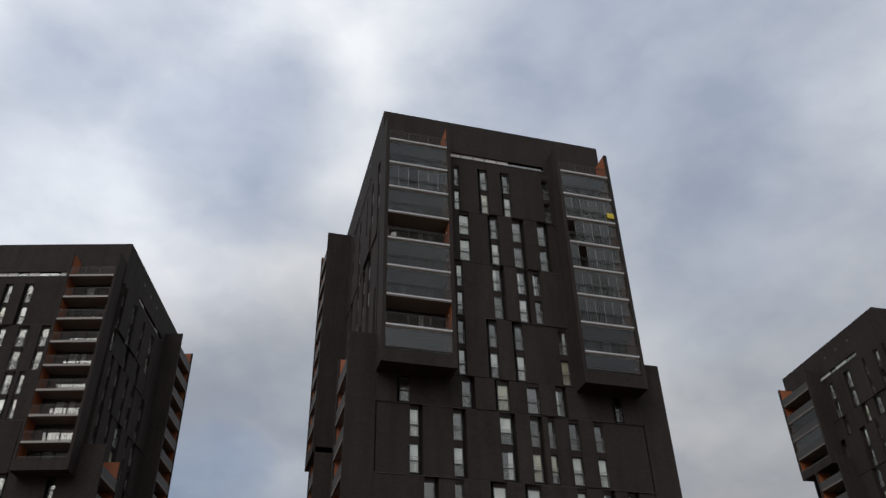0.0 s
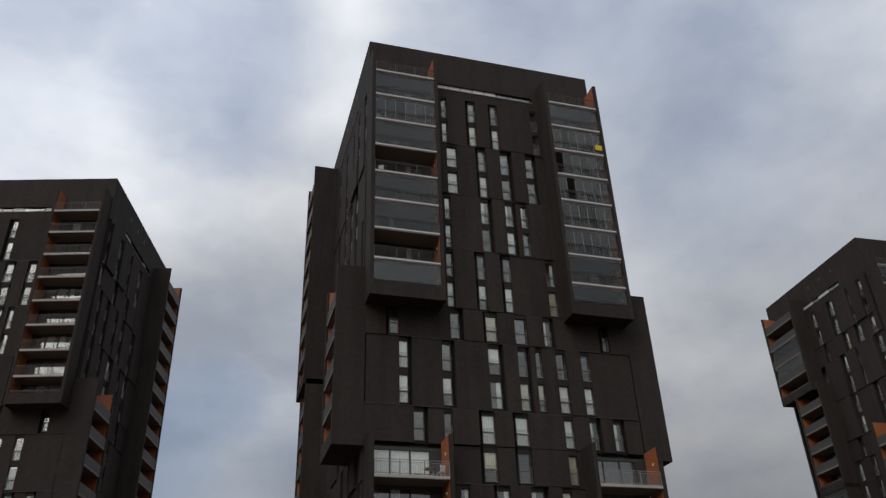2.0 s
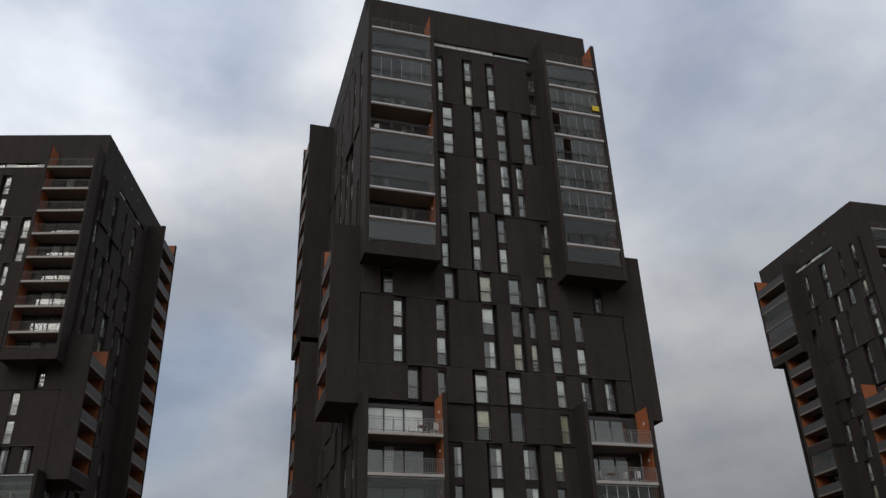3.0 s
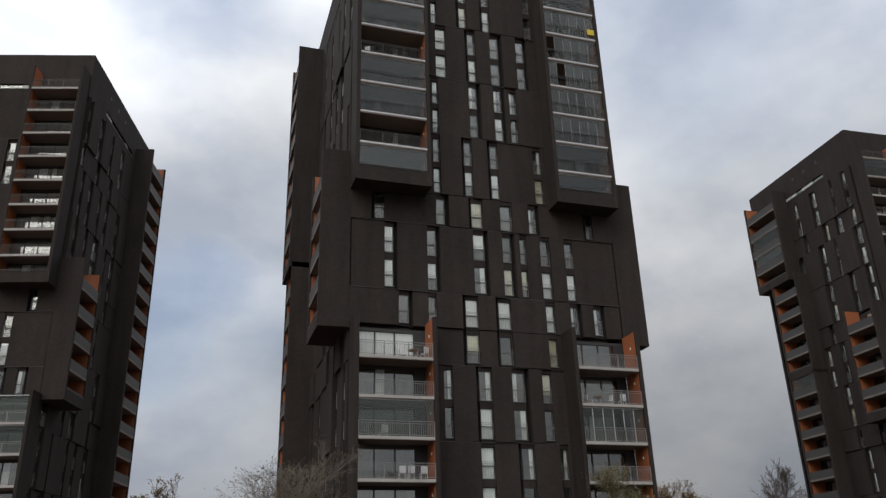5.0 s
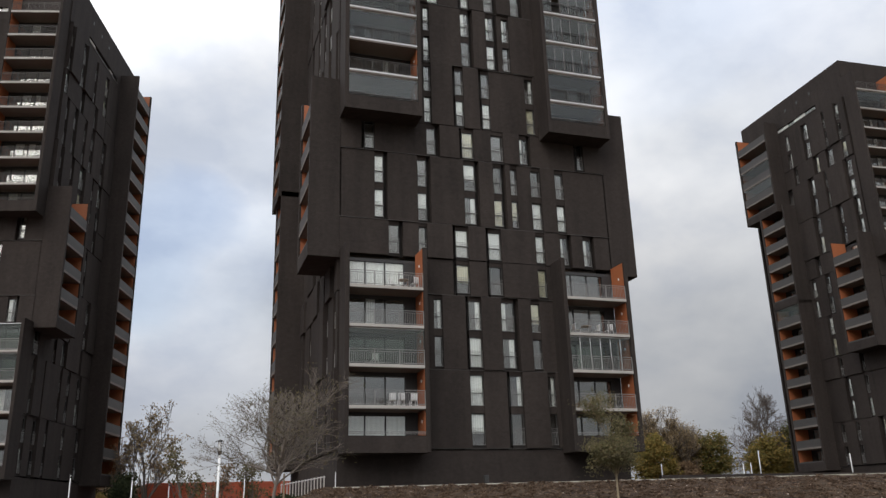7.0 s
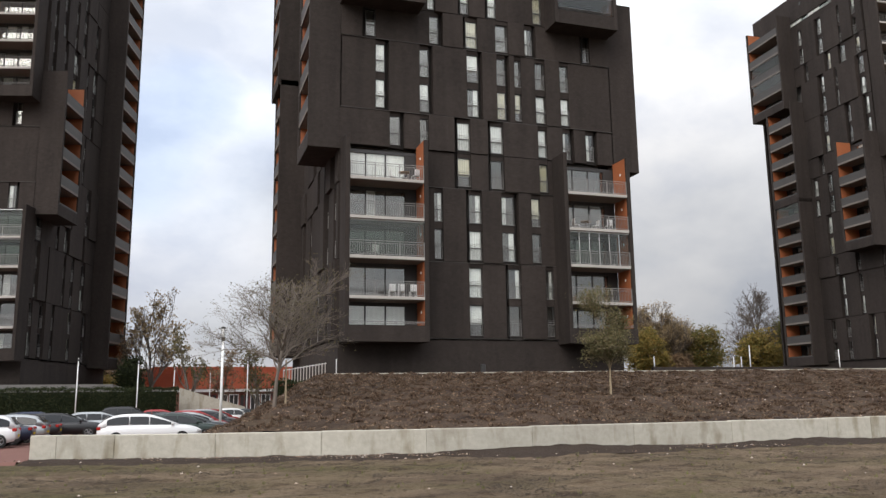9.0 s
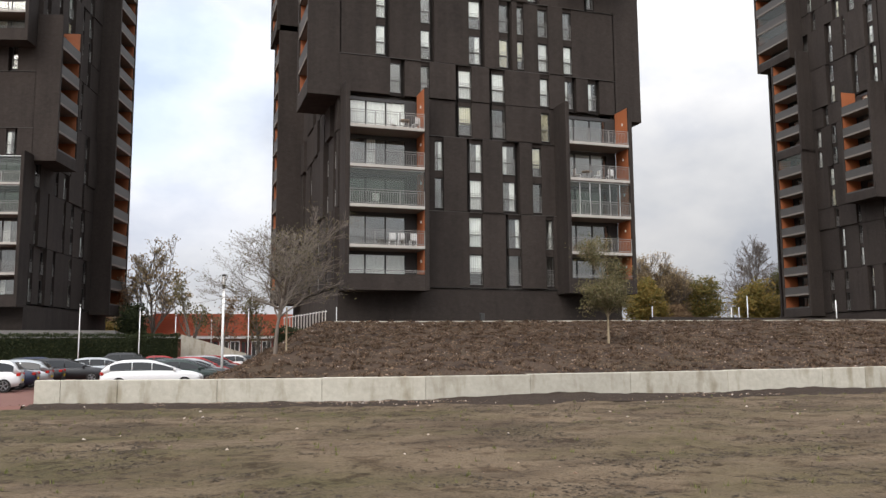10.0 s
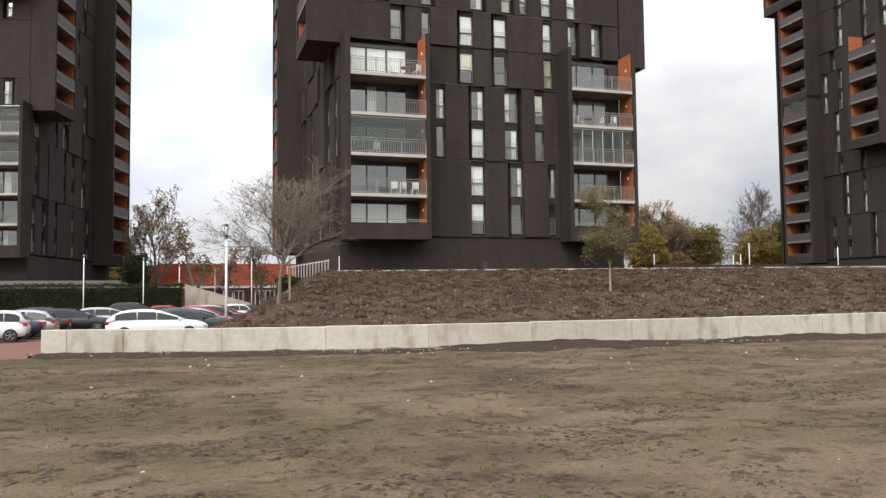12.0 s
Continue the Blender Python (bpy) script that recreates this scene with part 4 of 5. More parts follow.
# trees behind the parking court
tree("tall open tree with tufts of brown leaves behind the parking court", (-2.7, 104.0, -0.4), 15.2, 5.6, 5, M_LEAF_POPLAR, 0.16, 5, 0.22, depth=4, trunk_share=0.34, up=0.7, spread=0.40, limbs=5, lean=(1.6, 0), thin=0.025, bark=M_BARK, trunk_r=0.22, fork=(2, 3), low=0.5)
tree("slender bare tree behind the parking court", (-4.9, 106.0, -0.4), 11.4, 3.0, 6, M_LEAF_BROWN, 0.15, 2, 0.3, depth=4, trunk_share=0.30, up=0.8, spread=0.40, limbs=4, thin=0.02, bark=M_PALETWIG, fork=(2, 3))
tree("small tree with brown-green leaves by the ramp", (1.6, 86.0, -0.4), 9.0, 2.9, 7, M_LEAF_SPARSE, 0.15, 6, 0.30, depth=3, trunk_share=0.34, up=0.6, spread=0.5, limbs=5, thin=0.014)
tree("small leafy tree in front of the red roof", (5.3, 93.0, -0.4), 7.4, 2.8, 8, M_LEAF_BROWN, 0.15, 6, 0.32, depth=3, trunk_share=0.35, up=0.5, limbs=5, thin=0.014)
tree("small leafy tree in front of the red roof", (9.0, 93.0, -0.4), 7.7, 3.2, 12, M_LEAF_SPARSE, 0.15, 6, 0.32, depth=3, trunk_share=0.35, up=0.5, limbs=5, thin=0.014)
tree("dense dark conifer beside the red roof", (-4.3, 99.0, -0.4), 6.6, 1.5, 14, M_LEAF_HEDGE, 0.16, 60, 0.45, depth=3, trunk_share=0.1, up=0.7, spread=0.4, limbs=6)
round_tree("small yellow-green bush beside the tower", (-7.4, 112.0, -0.4), 5.2, 4.6, 45, M_LEAF_GOLD, 0.2, 50, 70)
# trees beyond the terrace
tree("brown poplar with upswept bare limbs", (83.4, 125.0, 3.2), 14.8, 6.0, 41, M_LEAF_POPLAR, 0.15, 4, 0.35, depth=5, trunk_share=0.14, up=1.0, spread=0.34, limbs=8, thin=0.026, bark=M_PALETWIG)
tree("brown poplar with upswept bare limbs", (78.2, 127.0, 3.2), 14.4, 4.4, 42, M_LEAF_POPLAR, 0.15, 4, 0.35, depth=5, trunk_share=0.14, up=1.0, spread=0.34, limbs=7, thin=0.026, bark=M_PALETWIG)
round_tree("rounded tree with yellow-green autumn leaves", (75.8, 121.0, 3.2), 10.4, 6.8, 43, M_LEAF_GOLD)
round_tree("low tree with russet autumn leaves", (82.4, 122.5, 3.2), 5.6, 5.0, 47, M_LEAF_BROWN)
round_tree("rounded tree with golden green autumn leaves", (88.8, 124.0, 3.2), 10.8, 8.2, 44, M_LEAF_AUTUMN)
tree("tall bare tree with a round crown of fine twigs", (103.0, 127.0, 3.2), 19.2, 12.0, 51, None, depth=5, trunk_share=0.34, up=0.06, spread=0.66, limbs=11, bark=M_TWIG, trunk_r=0.42, fork=(2, 4), limb_len=0.28, low=0.2, thin=0.02)
round_tree("dark green tree beside the tower", (106.5, 124.0, 3.2), 12.2, 8.0, 46, M_LEAF_GREEN)
round_tree("russet low tree under the bare tree", (98.6, 121.5, 3.2), 9.8, 8.4, 48, M_LEAF_GOLD)
# stake tied beside the young tree
stake = thing("tree_stake", "thin wooden stake beside the young bare tree", "stake", (4.95, 38.3, bank_z(4.95, 38.3) - 0.2))
bm = bmesh.new()
tube(bm, (0, 0, 0), (0, 0, 2.3), 0.045, 0.04, 8)
part("pole", bm, M_YOUNG_BARK, stake)


def leaf_mass(name, label, category, x0, x1, y0, y1, z0, z1, n, size, mat, seed, kind=""):
    """A clipped hedge: a dark inner body and leaves thick on its faces and top."""
    rng = random.Random(seed)
    ob = thing(name, label, category, ((x0 + x1) / 2, (y0 + y1) / 2, z0))
    hx, hy, h = (x1 - x0) / 2, (y1 - y0) / 2, z1 - z0
    part("inner_growth", boxes((-hx + 0.2, hx - 0.2, -hy + 0.2, hy - 0.2, -0.1, h - 0.25)), M_LEAF_HEDGE, ob)
    spots = []
    for _ in range(n):
        x = rng.uniform(-hx, hx)
        wob = 0.14 * noise.noise((x * 0.9, seed, 0)) + 0.10 * noise.noise((x * 2.6, seed, 4))
        if rng.random() < 0.72:
            spots.append(Vector((x, -hy + rng.gauss(0, 0.07) + 0.5 * wob, rng.uniform(0, h + wob))))
        else:
            spots.append(Vector((x, rng.uniform(-hy, hy), h + wob + rng.gauss(0, 0.08))))
    lv = new("foliage", leaves_mesh("foliage", spots, size, mat, rng))
    lv.parent = ob
    return ob


leaf_mass("hedge", "tall clipped dark green hedge at the edge of the parking court", "hedge", -40.0, 0.6, 76.9, 78.3, -0.4, 2.85, 26000, 0.085, M_LEAF_HEDGE, 3)
leaf_mass("hedge", "dark green shrubs on the slope beside the tower", "hedge", 6.6, 11.5, 57.5, 59.0, 1.6, 2.9, 4500, 0.08, M_LEAF_HEDGE, 5)
leaf_mass("far_hedge", "distant line of autumn shrubs", "hedge", 60.0, 112.0, 131.0, 134.0, 3.2, 5.6, 16000, 0.22, M_LEAF_GREEN, 6)
leaf_mass("far_hedge", "distant grey-brown shrubs behind the red roof", "hedge", -14.0, 40.0, 150.0, 153.0, 0.0, 7.2, 14000, 0.30, M_LEAF_BROWN, 8)


# ---------- fence, lamps, ramp, red-roofed hall ----------
fence = thing("fence", "pale metal bar fence on the slope beside the tower", "fence", (0, 0, 0))
for i in range(15):
    x, y = 8.35 + i * 0.16, 66.0 - i * 0.42
    zb = 2.75 + i * 0.02
    bm = bmesh.new()
    tube(bm, (x, y, 1.5), (x, y, zb + 1.35), 0.045, 0.045, 6)
    part("bar", bm, M_CONCRETE, fence)
bm = bmesh.new()
tube(bm, (8.3, 66.1, 4.0), (10.65, 60.0, 4.3), 0.03, 0.03, 6)
part("rail", bm, M_TRACK, fence)
for px_, py_ in ((10.55, 55.6),):
    bm = bmesh.new()
    tube(bm, (px_, py_, 3.2), (px_, py_, 4.4), 0.035, 0.035, 6)
    tagged(part("marker_post", bm, M_TRACK), "short pale metal post at the corner of the tower", "post")


def lamp(at, h, head, r=0.06):
    ob = thing("street_lamp", "slim white street lamp with a cylindrical head" if head else "slim white lamp post", "street lamp", at, "white lamp posts")
    bm = bmesh.new()
    tube(bm, (0, 0, -0.2), (0, 0, h - head), r * 1.15, r, 10)
    part("pole", bm, M_WHITE, ob, smooth=True)
    if head:
        bm = bmesh.new()
        tube(bm, (0, 0, h - head), (0, 0, h - head * 0.72), r * 1.2, r * 1.75, 12)
        tube(bm, (0, 0, h - 0.1), (0, 0, h), r * 1.8, r * 1.8, 12)
        for i in range(4):
            a = math.pi / 2 * i + 0.4
            c = (math.cos(a) * r * 1.65, math.sin(a) * r * 1.65)
            tube(bm, (*c, h - head * 0.75), (*c, h - 0.1), 0.012, 0.012, 4)
        part("head_frame", bm, M_FRAME, ob, "dark lamp head frame")
        bm = bmesh.new()
        tube(bm, (0, 0, h - head * 0.72), (0, 0, h - 0.1), r * 1.25, r * 1.25, 12)
        part("diffuser", bm, M_WHITE, ob, "white lamp diffuser", smooth=True)
    return ob


lamp((2.75, 50.0, -0.38), 6.35, 0.85, 0.07)
for x, y, h in ((-7.6, 76.0, 5.55), (-2.8, 76.0, 5.3), (0.2, 88.0, 5.25), (4.0, 95.0, 5.4), (6.75, 80.0, 5.5)):
    lamp((x, y, -0.38), h + 0.38, 0.35, 0.045)
for x, y, h in ((40.8, 64.2, 1.75), (50.9, 64.0, 2.8), (53.7, 70.0, 2.0), (54.6, 70.0, 2.1), (57.4, 60.0, 2.25)):
    lamp((x, y, 3.28), h + 0.14, 0.0, 0.045)

# concrete ramp wall
bm = bmesh.new()
side = [(0.7, -0.6), (6.6, -0.6), (6.6, 1.15), (0.7, 2.95)]
fr_ = [bm.verts.new((x, 79.8, z)) for x, z in side]
bk_ = [bm.verts.new((x, 80.2, z)) for x, z in side]
bm.faces.new(fr_)
bm.faces.new(bk_[::-1])
for i in range(4):
    j = (i + 1) % 4
    bm.faces.new((fr_[i], bk_[i], bk_[j], fr_[j]))
tagged(part("ramp_wall", bm, M_WALLBLOCK), "sloping pale concrete ramp wall behind the cars", "wall", kind="structure")

M_TILE = material("red_roof_tiles", (0.50, 0.135, 0.068), 0.8, dark=(0.38, 0.100, 0.054), scale=0.5, grain=4, bump=0.2)
M_REDBRICK = material("red_brick", (0.28, 0.12, 0.085), 0.85, dark=(0.2, 0.09, 0.065), scale=1, bump=0.2)
M_REDFRAME = material("dark_red_joinery", (0.20, 0.03, 0.03), 0.5, bump=0.02)


def red_hall():
    ob = thing("hall", "low hall with a red tiled hipped roof and white fascia", "building", (-5.0, 106.0, -0.38))
    w, d = 23.5, 14.0
    part("wall", boxes((0.5, w - 0.5, 0.5, d - 0.5, 0.0, 3.3)), M_REDBRICK, ob)
    part("fascia", boxes((-0.1, w + 0.1, -0.1, 0.12, 3.25, 3.62), (-0.1, 0.12, 0.12, d, 3.25, 3.62)), M_WHITE, ob, "white fascia board")
    bm = bmesh.new()
    v = [bm.verts.new(p) for p in ((-0.2, -0.2, 3.6), (w + 0.2, -0.2, 3.6), (w + 0.2, d + 0.2, 3.6), (-0.2, d + 0.2, 3.6), (2.6, d / 2, 6.6), (w - 2.6, d / 2, 6.6))]
    for f in ((0, 1, 5, 4), (1, 2, 5), (2, 3, 4, 5), (3, 0, 4), (3, 2, 1, 0)):
        bm.faces.new([v[i] for i in f])
    roof = part("roof", bm, M_TILE, ob, "red tiled hipped roof")
    for j in range(26):
        t = (j + 0.5) / 26
        x0, x1 = -0.2 + 2.8 * t, w + 0.2 - 2.8 * t
        y, z = -0.2 + (d / 2 + 0.2) * t, 3.6 + 3.0 * t
        part("tile_course", boxes((x0, x1, y - 0.16, y - 0.04, z - 0.02, z + 0.035)), M_TILE, roof)
    for i in range(9):
        x = 9.2 + i * 1.3
        win = part("window", boxes((x, x + 1.15, 0.38, 0.48, 1.0, 1.08), (x, x + 1.15, 0.38, 0.48, 2.85, 2.95), (x, x + 0.08, 0.38, 0.48, 1.08, 2.85), (x + 1.07, x + 1.15, 0.38, 0.48, 1.08, 2.85), (x + 0.53, x + 0.61, 0.38, 0.48, 1.08, 2.85)), M_WHITE if i % 3 else M_REDFRAME, ob)
        part("pane", boxes((x + 0.08, x + 1.07, 0.42, 0.44, 1.08, 2.85)), M_FRAME, win)
    return ob


red_hall()


# ---------- parked cars ----------
def car_paint(name, base, metal=0.3):
    m = material(name, base, 0.28, metal=metal, dark=tuple(c * 0.9 for c in base), scale=3, grain=30, bump=0.0)
    m.node_tree.nodes["Principled BSDF"].inputs["Coat Weight"].default_value = 0.25
    return m


PAINTS = {
    "white": car_paint("white_car_paint", (0.72, 0.73, 0.74), 0.0), "silver": car_paint("silver_car_paint", (0.42, 0.44, 0.45), 0.6), "black": car_paint("black_car_paint", (0.012, 0.012, 0.014), 0.1),
    "navy": car_paint("navy_car_paint", (0.018, 0.026, 0.055), 0.3), "red": car_paint("red_car_paint", (0.30, 0.02, 0.02), 0.1), "grey": car_paint("dark_grey_car_paint", (0.07, 0.08, 0.085), 0.4), "green": car_paint("dark_green_car_paint", (0.025, 0.04, 0.035), 0.3),
}
M_CARGLASS = material("car_glass", (0.02, 0.023, 0.026), 0.06, bump=0.0, spec=0.5)
M_TYRE = material("rubber_tyre", (0.02, 0.02, 0.02), 0.9, bump=0.1)
M_RIM = material("alloy_rim", (0.28, 0.28, 0.29), 0.35, metal=0.7, bump=0.02)
M_TAIL = material("red_tail_lamp", (0.40, 0.015, 0.01), 0.25, bump=0.0)
M_HEADLAMP = material("clear_headlamp", (0.65, 0.66, 0.68), 0.15, bump=0.0)

# side profiles, front at +x: roof line points (x as share of length from the rear, z as share of height)
STYLES = {
    "estate": ([(0.01, 0.66), (0.10, 0.93), (0.24, 0.995), (0.50, 0.985), (0.775, 0.65)], 4.75, 1.47),
    "hatch": ([(0.01, 0.66), (0.09, 0.95), (0.22, 1.0), (0.52, 0.99), (0.79, 0.66)], 3.75, 1.50),
    "sedan": ([(0.14, 0.68), (0.30, 0.96), (0.40, 1.0), (0.56, 0.98), (0.77, 0.67)], 4.55, 1.44),
    "suv": ([(0.02, 0.64), (0.08, 0.95), (0.22, 1.0), (0.54, 0.99), (0.74, 0.65)], 4.6, 1.75),
}


def loft(bm, rings):
    vs = [[bm.verts.new(p) for p in ring] for ring in rings]
    n = len(vs[0])
    for a, b in zip(vs, vs[1:]):
        for i in range(n):
            j = (i + 1) % n
            bm.faces.new((a[i], a[j], b[j], b[i]))
    bm.faces.new(vs[0][::-1])
    bm.faces.new(vs[-1])


def parked_car(style, colour, at, turn):
    roof, L, H = STYLES[style]
    W = 1.78 if style != "hatch" else 1.66
    ob = thing("car", f"parked {colour} {'estate car' if style == 'estate' else 'hatchback' if style == 'hatch' else 'saloon car' if style == 'sedan' else 'off-road car'} on red paving", "car", at, "parked cars", turn)
    belt = 0.62 * H
    # body: cross-sections from rear to front
    rings = []
    for x, zb, zt, hw in ((0.0, 0.42, 0.52, 0.80), (0.015, 0.26, 0.58, 0.90), (0.10, 0.20, 0.63, 0.985), (0.30, 0.19, 0.64, 1.0), (0.62, 0.19, 0.64, 1.0), (0.74, 0.19, 0.645, 0.99), (0.90, 0.20, 0.58, 0.95), (0.975, 0.24, 0.50, 0.84), (1.0, 0.30, 0.43, 0.70)):
        X, h, z0, z1 = (x - 0.5) * L, hw * W / 2, zb * H * 0.8, zt * H
        rings.append([(X, -h * 0.92, z0), (X, h * 0.92, z0), (X, h, z0 + (z1 - z0) * 0.35), (X, h * 0.98, z0 + (z1 - z0) * 0.75), (X, h * 0.86, z1), (X, -h * 0.86, z1), (X, -h * 0.98, z0 + (z1 - z0) * 0.75), (X, -h, z0 + (z1 - z0) * 0.35)])
    bm = bmesh.new()
    loft(bm, rings)
    bmesh.ops.bevel(bm, geom=[e for e in bm.edges if e.calc_face_angle(0) > 0.5], offset=0.03, segments=2, affect="EDGES")
    part("body", bm, PAINTS[colour], ob, smooth=True)
    knots = np.linspace(roof[0][0], roof[-1][0], 25)
    arc = np.interp(knots, [p[0] for p in roof], [p[1] for p in roof])
    for _ in range(6):
        arc[1:-1] = 0.25 * arc[:-2] + 0.5 * arc[1:-1] + 0.25 * arc[2:]
    rings = []
    for x, z in zip(knots[::2], arc[::2]):
        X, z1 = float(x - 0.5) * L, float(z) * H
        t = (z1 - belt) / (H - belt)
        h0, h1 = W / 2 * 0.87, W / 2 * (0.87 - 0.18 * max(t, 0))
        rings.append([(X, -h0, belt - 0.06), (X, h0, belt - 0.06), (X, h1, max(z1, belt)), (X, -h1, max(z1, belt))])
    bm = bmesh.new()
    loft(bm, rings)
    bmesh.ops.bevel(bm, geom=[e for e in bm.edges if e.calc_face_angle(0) > 0.6 and e.verts[0].co.z > belt + 0.1 and e.verts[1].co.z > belt + 0.1], offset=0.09, segments=3, affect="EDGES")
    part("cabin", bm, PAINTS[colour], ob, smooth=True)
    # glazing: side windows, windscreen and rear window, slightly proud
    (xr0, zr0), (xr1, zr1), (xm, zm), (xf1, zf1), (xf0, zf0) = roof

    def side_point(x, s, sg):
        z = float(np.interp(x, knots, arc)) * H
        z = belt + (z - belt) * s
        t = (z - belt) / (H - belt)
        return Vector(((x - 0.5) * L, sg * (W / 2 * (0.87 - 0.18 * t) + 0.012), z))

    for sg in (-1, 1):
        cutsx = (xr1 - 0.015, 0.30 if style != "hatch" else 0.26, 0.49, xf0 - 0.055)
        for a, b in zip(cutsx, cutsx[1:]):
            a2, b2 = a + 0.005, b - 0.005
            bm = bmesh.new()
            n = 5
            lower = [bm.verts.new(side_point(a2 + (b2 - a2) * i / n, 0.08, sg)) for i in range(n + 1)]
            upper = [bm.verts.new(side_point(a2 + (b2 - a2) * i / n, 0.78, sg)) for i in range(n + 1)]
            for i in range(n):
                bm.faces.new((lower[i], lower[i + 1], upper[i + 1], upper[i]))
            part("side_window", bm, M_CARGLASS, ob)
    for (xa, za), (xb, zb), out, nm in (((xf0, zf0), (xf1, zf1), 0.02, "windscreen"), ((xr0, zr0), (xr1, zr1), -0.02, "rear_window")):
        pts = []
        for s, sg in ((0.1, -1), (0.1, 1), (0.92, 1), (0.92, -1)):
            x, z = xa + (xb - xa) * s, max((za + (zb - za) * s) * H, belt)
            t = (z - belt) / (H - belt)
            pts.append(((x - 0.5) * L + out, sg * (W / 2 * (0.80 - 0.19 * t)), z + 0.015))
        bm = bmesh.new()
        bm.faces.new([bm.verts.new(p) for p in pts])
        part(nm, bm, M_CARGLASS, ob)
    for sx in (0.18, 0.81):
        for sg in (-1, 1):
            bm = bmesh.new()
            c = Vector(((sx - 0.5) * L, sg * (W / 2 - 0.09), 0.315))
            tube(bm, c - Vector((0, 0.10, 0)), c + Vector((0, 0.10, 0)), 0.315, 0.315, 20)
            bmesh.ops.bevel(bm, geom=[e for e in bm.edges if e.calc_face_angle(0) > 1.0], offset=0.03, segments=2, affect="EDGES")
            wheel = part("wheel", bm, M_TYRE, ob, smooth=False)
            bm = bmesh.new()
            face_c = c + Vector((0, sg * 0.104, 0))
            tube(bm, face_c, face_c + Vector((0, sg * 0.014, 0)), 0.06, 0.05, 10)
            for i in range(5):
                a = 2 * math.pi * i / 5 + sx
                tube(bm, face_c, face_c + Vector((math.cos(a) * 0.2, 0, math.sin(a) * 0.2)), 0.026, 0.032, 5)
            for i in range(16):
                a, b = 2 * math.pi * i / 16, 2 * math.pi * (i + 1) / 16
                tube(bm, face_c + Vector((math.cos(a) * 0.205, 0, math.sin(a) * 0.205)), face_c + Vector((math.cos(b) * 0.205, 0, math.sin(b) * 0.205)), 0.016, 0.016, 4)
            part("rim", bm, M_RIM, wheel)
    for sg in (-1, 1):
        y = sg * W * 0.38
        part("tail_lamp", soft_boxes(0.02, (-L / 2 - 0.005, -L / 2 + 0.16, y - 0.13, y + 0.13, 0.50 * H, 0.60 * H)), M_TAIL, ob)
        part("headlamp", soft_boxes(0.02, (L / 2 - 0.22, L / 2 - 0.03, y - 0.14, y + 0.12, 0.40 * H, 0.475 * H)), M_HEADLAMP, ob)
        part("wing_mirror", soft_boxes(0.03, (L * 0.20, L * 0.20 + 0.12, sg * W / 2 * 0.95 - 0.1, sg * W / 2 * 0.95 + 0.1, belt, belt + 0.14)), PAINTS[colour], ob)
    part("bumper", soft_boxes(0.03, (-L / 2 - 0.02, -L / 2 + 0.1, -W * 0.40, W * 0.40, 0.24, 0.40)), M_TYRE if colour in ("white", "black") else PAINTS[colour], ob)
    part("plate", boxes((-L / 2 - 0.03, -L / 2 - 0.015, -0.26, 0.26, 0.50, 0.61)), M_YELLOW, ob)
    return ob


# row with noses to the right
for i, (style, colour) in enumerate((("estate", "white"), ("sedan", "green"), ("estate", "grey"), ("sedan", "silver"), ("hatch", "red"), ("estate", "black"), ("sedan", "grey"), ("hatch", "silver"), ("hatch", "red"))):
    parked_car(style, colour, (-0.9 + (0.0 if i == 0 else 0.9 + 0.40 * i), 43.3 + 2.6 * i, LOT + 0.02), random.uniform(-2, 2))
# row with tails to the right
for i, (style, colour) in enumerate((("hatch", "white"), ("sedan", "navy"), ("estate", "silver"), ("sedan", "black"), ("estate", "black"))):
    L = STYLES[style][1]
    parked_car(style, colour, (-6.75 + 0.30 * i - L / 2 + (1.9 if i == 4 else 0), 43.6 + 2.65 * i, LOT + 0.02), (180 if i < 4 else 0) + random.uniform(-3, 3))
# farther rows
for style, colour, x, y, turn in (("estate", "silver", -4.2, 58.5, 6), ("suv", "black", -2.6, 62.5, 4), ("hatch", "red", -0.4, 65.0, 0), ("sedan", "silver", 1.6, 68.0, 0), ("hatch", "white", 3.9, 69.0, 180), ("sedan", "grey", 6.2, 71.0, 0), ("hatch", "navy", -9.5, 62.0, 180), ("estate", "grey", -10.5, 66.0, 180)):
    parked_car(style, colour, (x, y, LOT + 0.02), turn)


# ---------- balcony furniture ----------
def balcony_chair(at, turn, mat=None):
    ob = thing("garden_chair", "white plastic garden chair on a balcony", "chair", at, "balcony chairs", turn)
    m = mat or M_WHITE
    part("seat", soft_boxes(0.01, (-0.24, 0.24, -0.22, 0.24, 0.42, 0.46)), m, ob)
    part("backrest", soft_boxes(0.01, (-0.24, 0.24, 0.20, 0.25, 0.46, 0.92)), m, ob)
    for sx in (-0.21, 0.21):
        for sy in (-0.19, 0.21):
            part("leg", boxes((sx - 0.02, sx + 0.02, sy - 0.02, sy + 0.02, 0.0, 0.42)), m, ob)
    return ob


def balcony_table(at):
    ob = thing("garden_table", "small round garden table on a balcony", "table", at, "balcony tables")
    bm = bmesh.new()
    tube(bm, (0, 0, 0.70), (0, 0, 0.74), 0.42, 0.42, 18)
    part("tabletop", bm, M_WOOD, ob)
    bm = bmesh.new()
    tube(bm, (0, 0, 0.02), (0, 0, 0.70), 0.04, 0.04, 8)
    tube(bm, (0, 0, 0.0), (0, 0, 0.03), 0.22, 0.2, 12)
    part("pedestal", bm, M_RAIL, ob)
    return ob


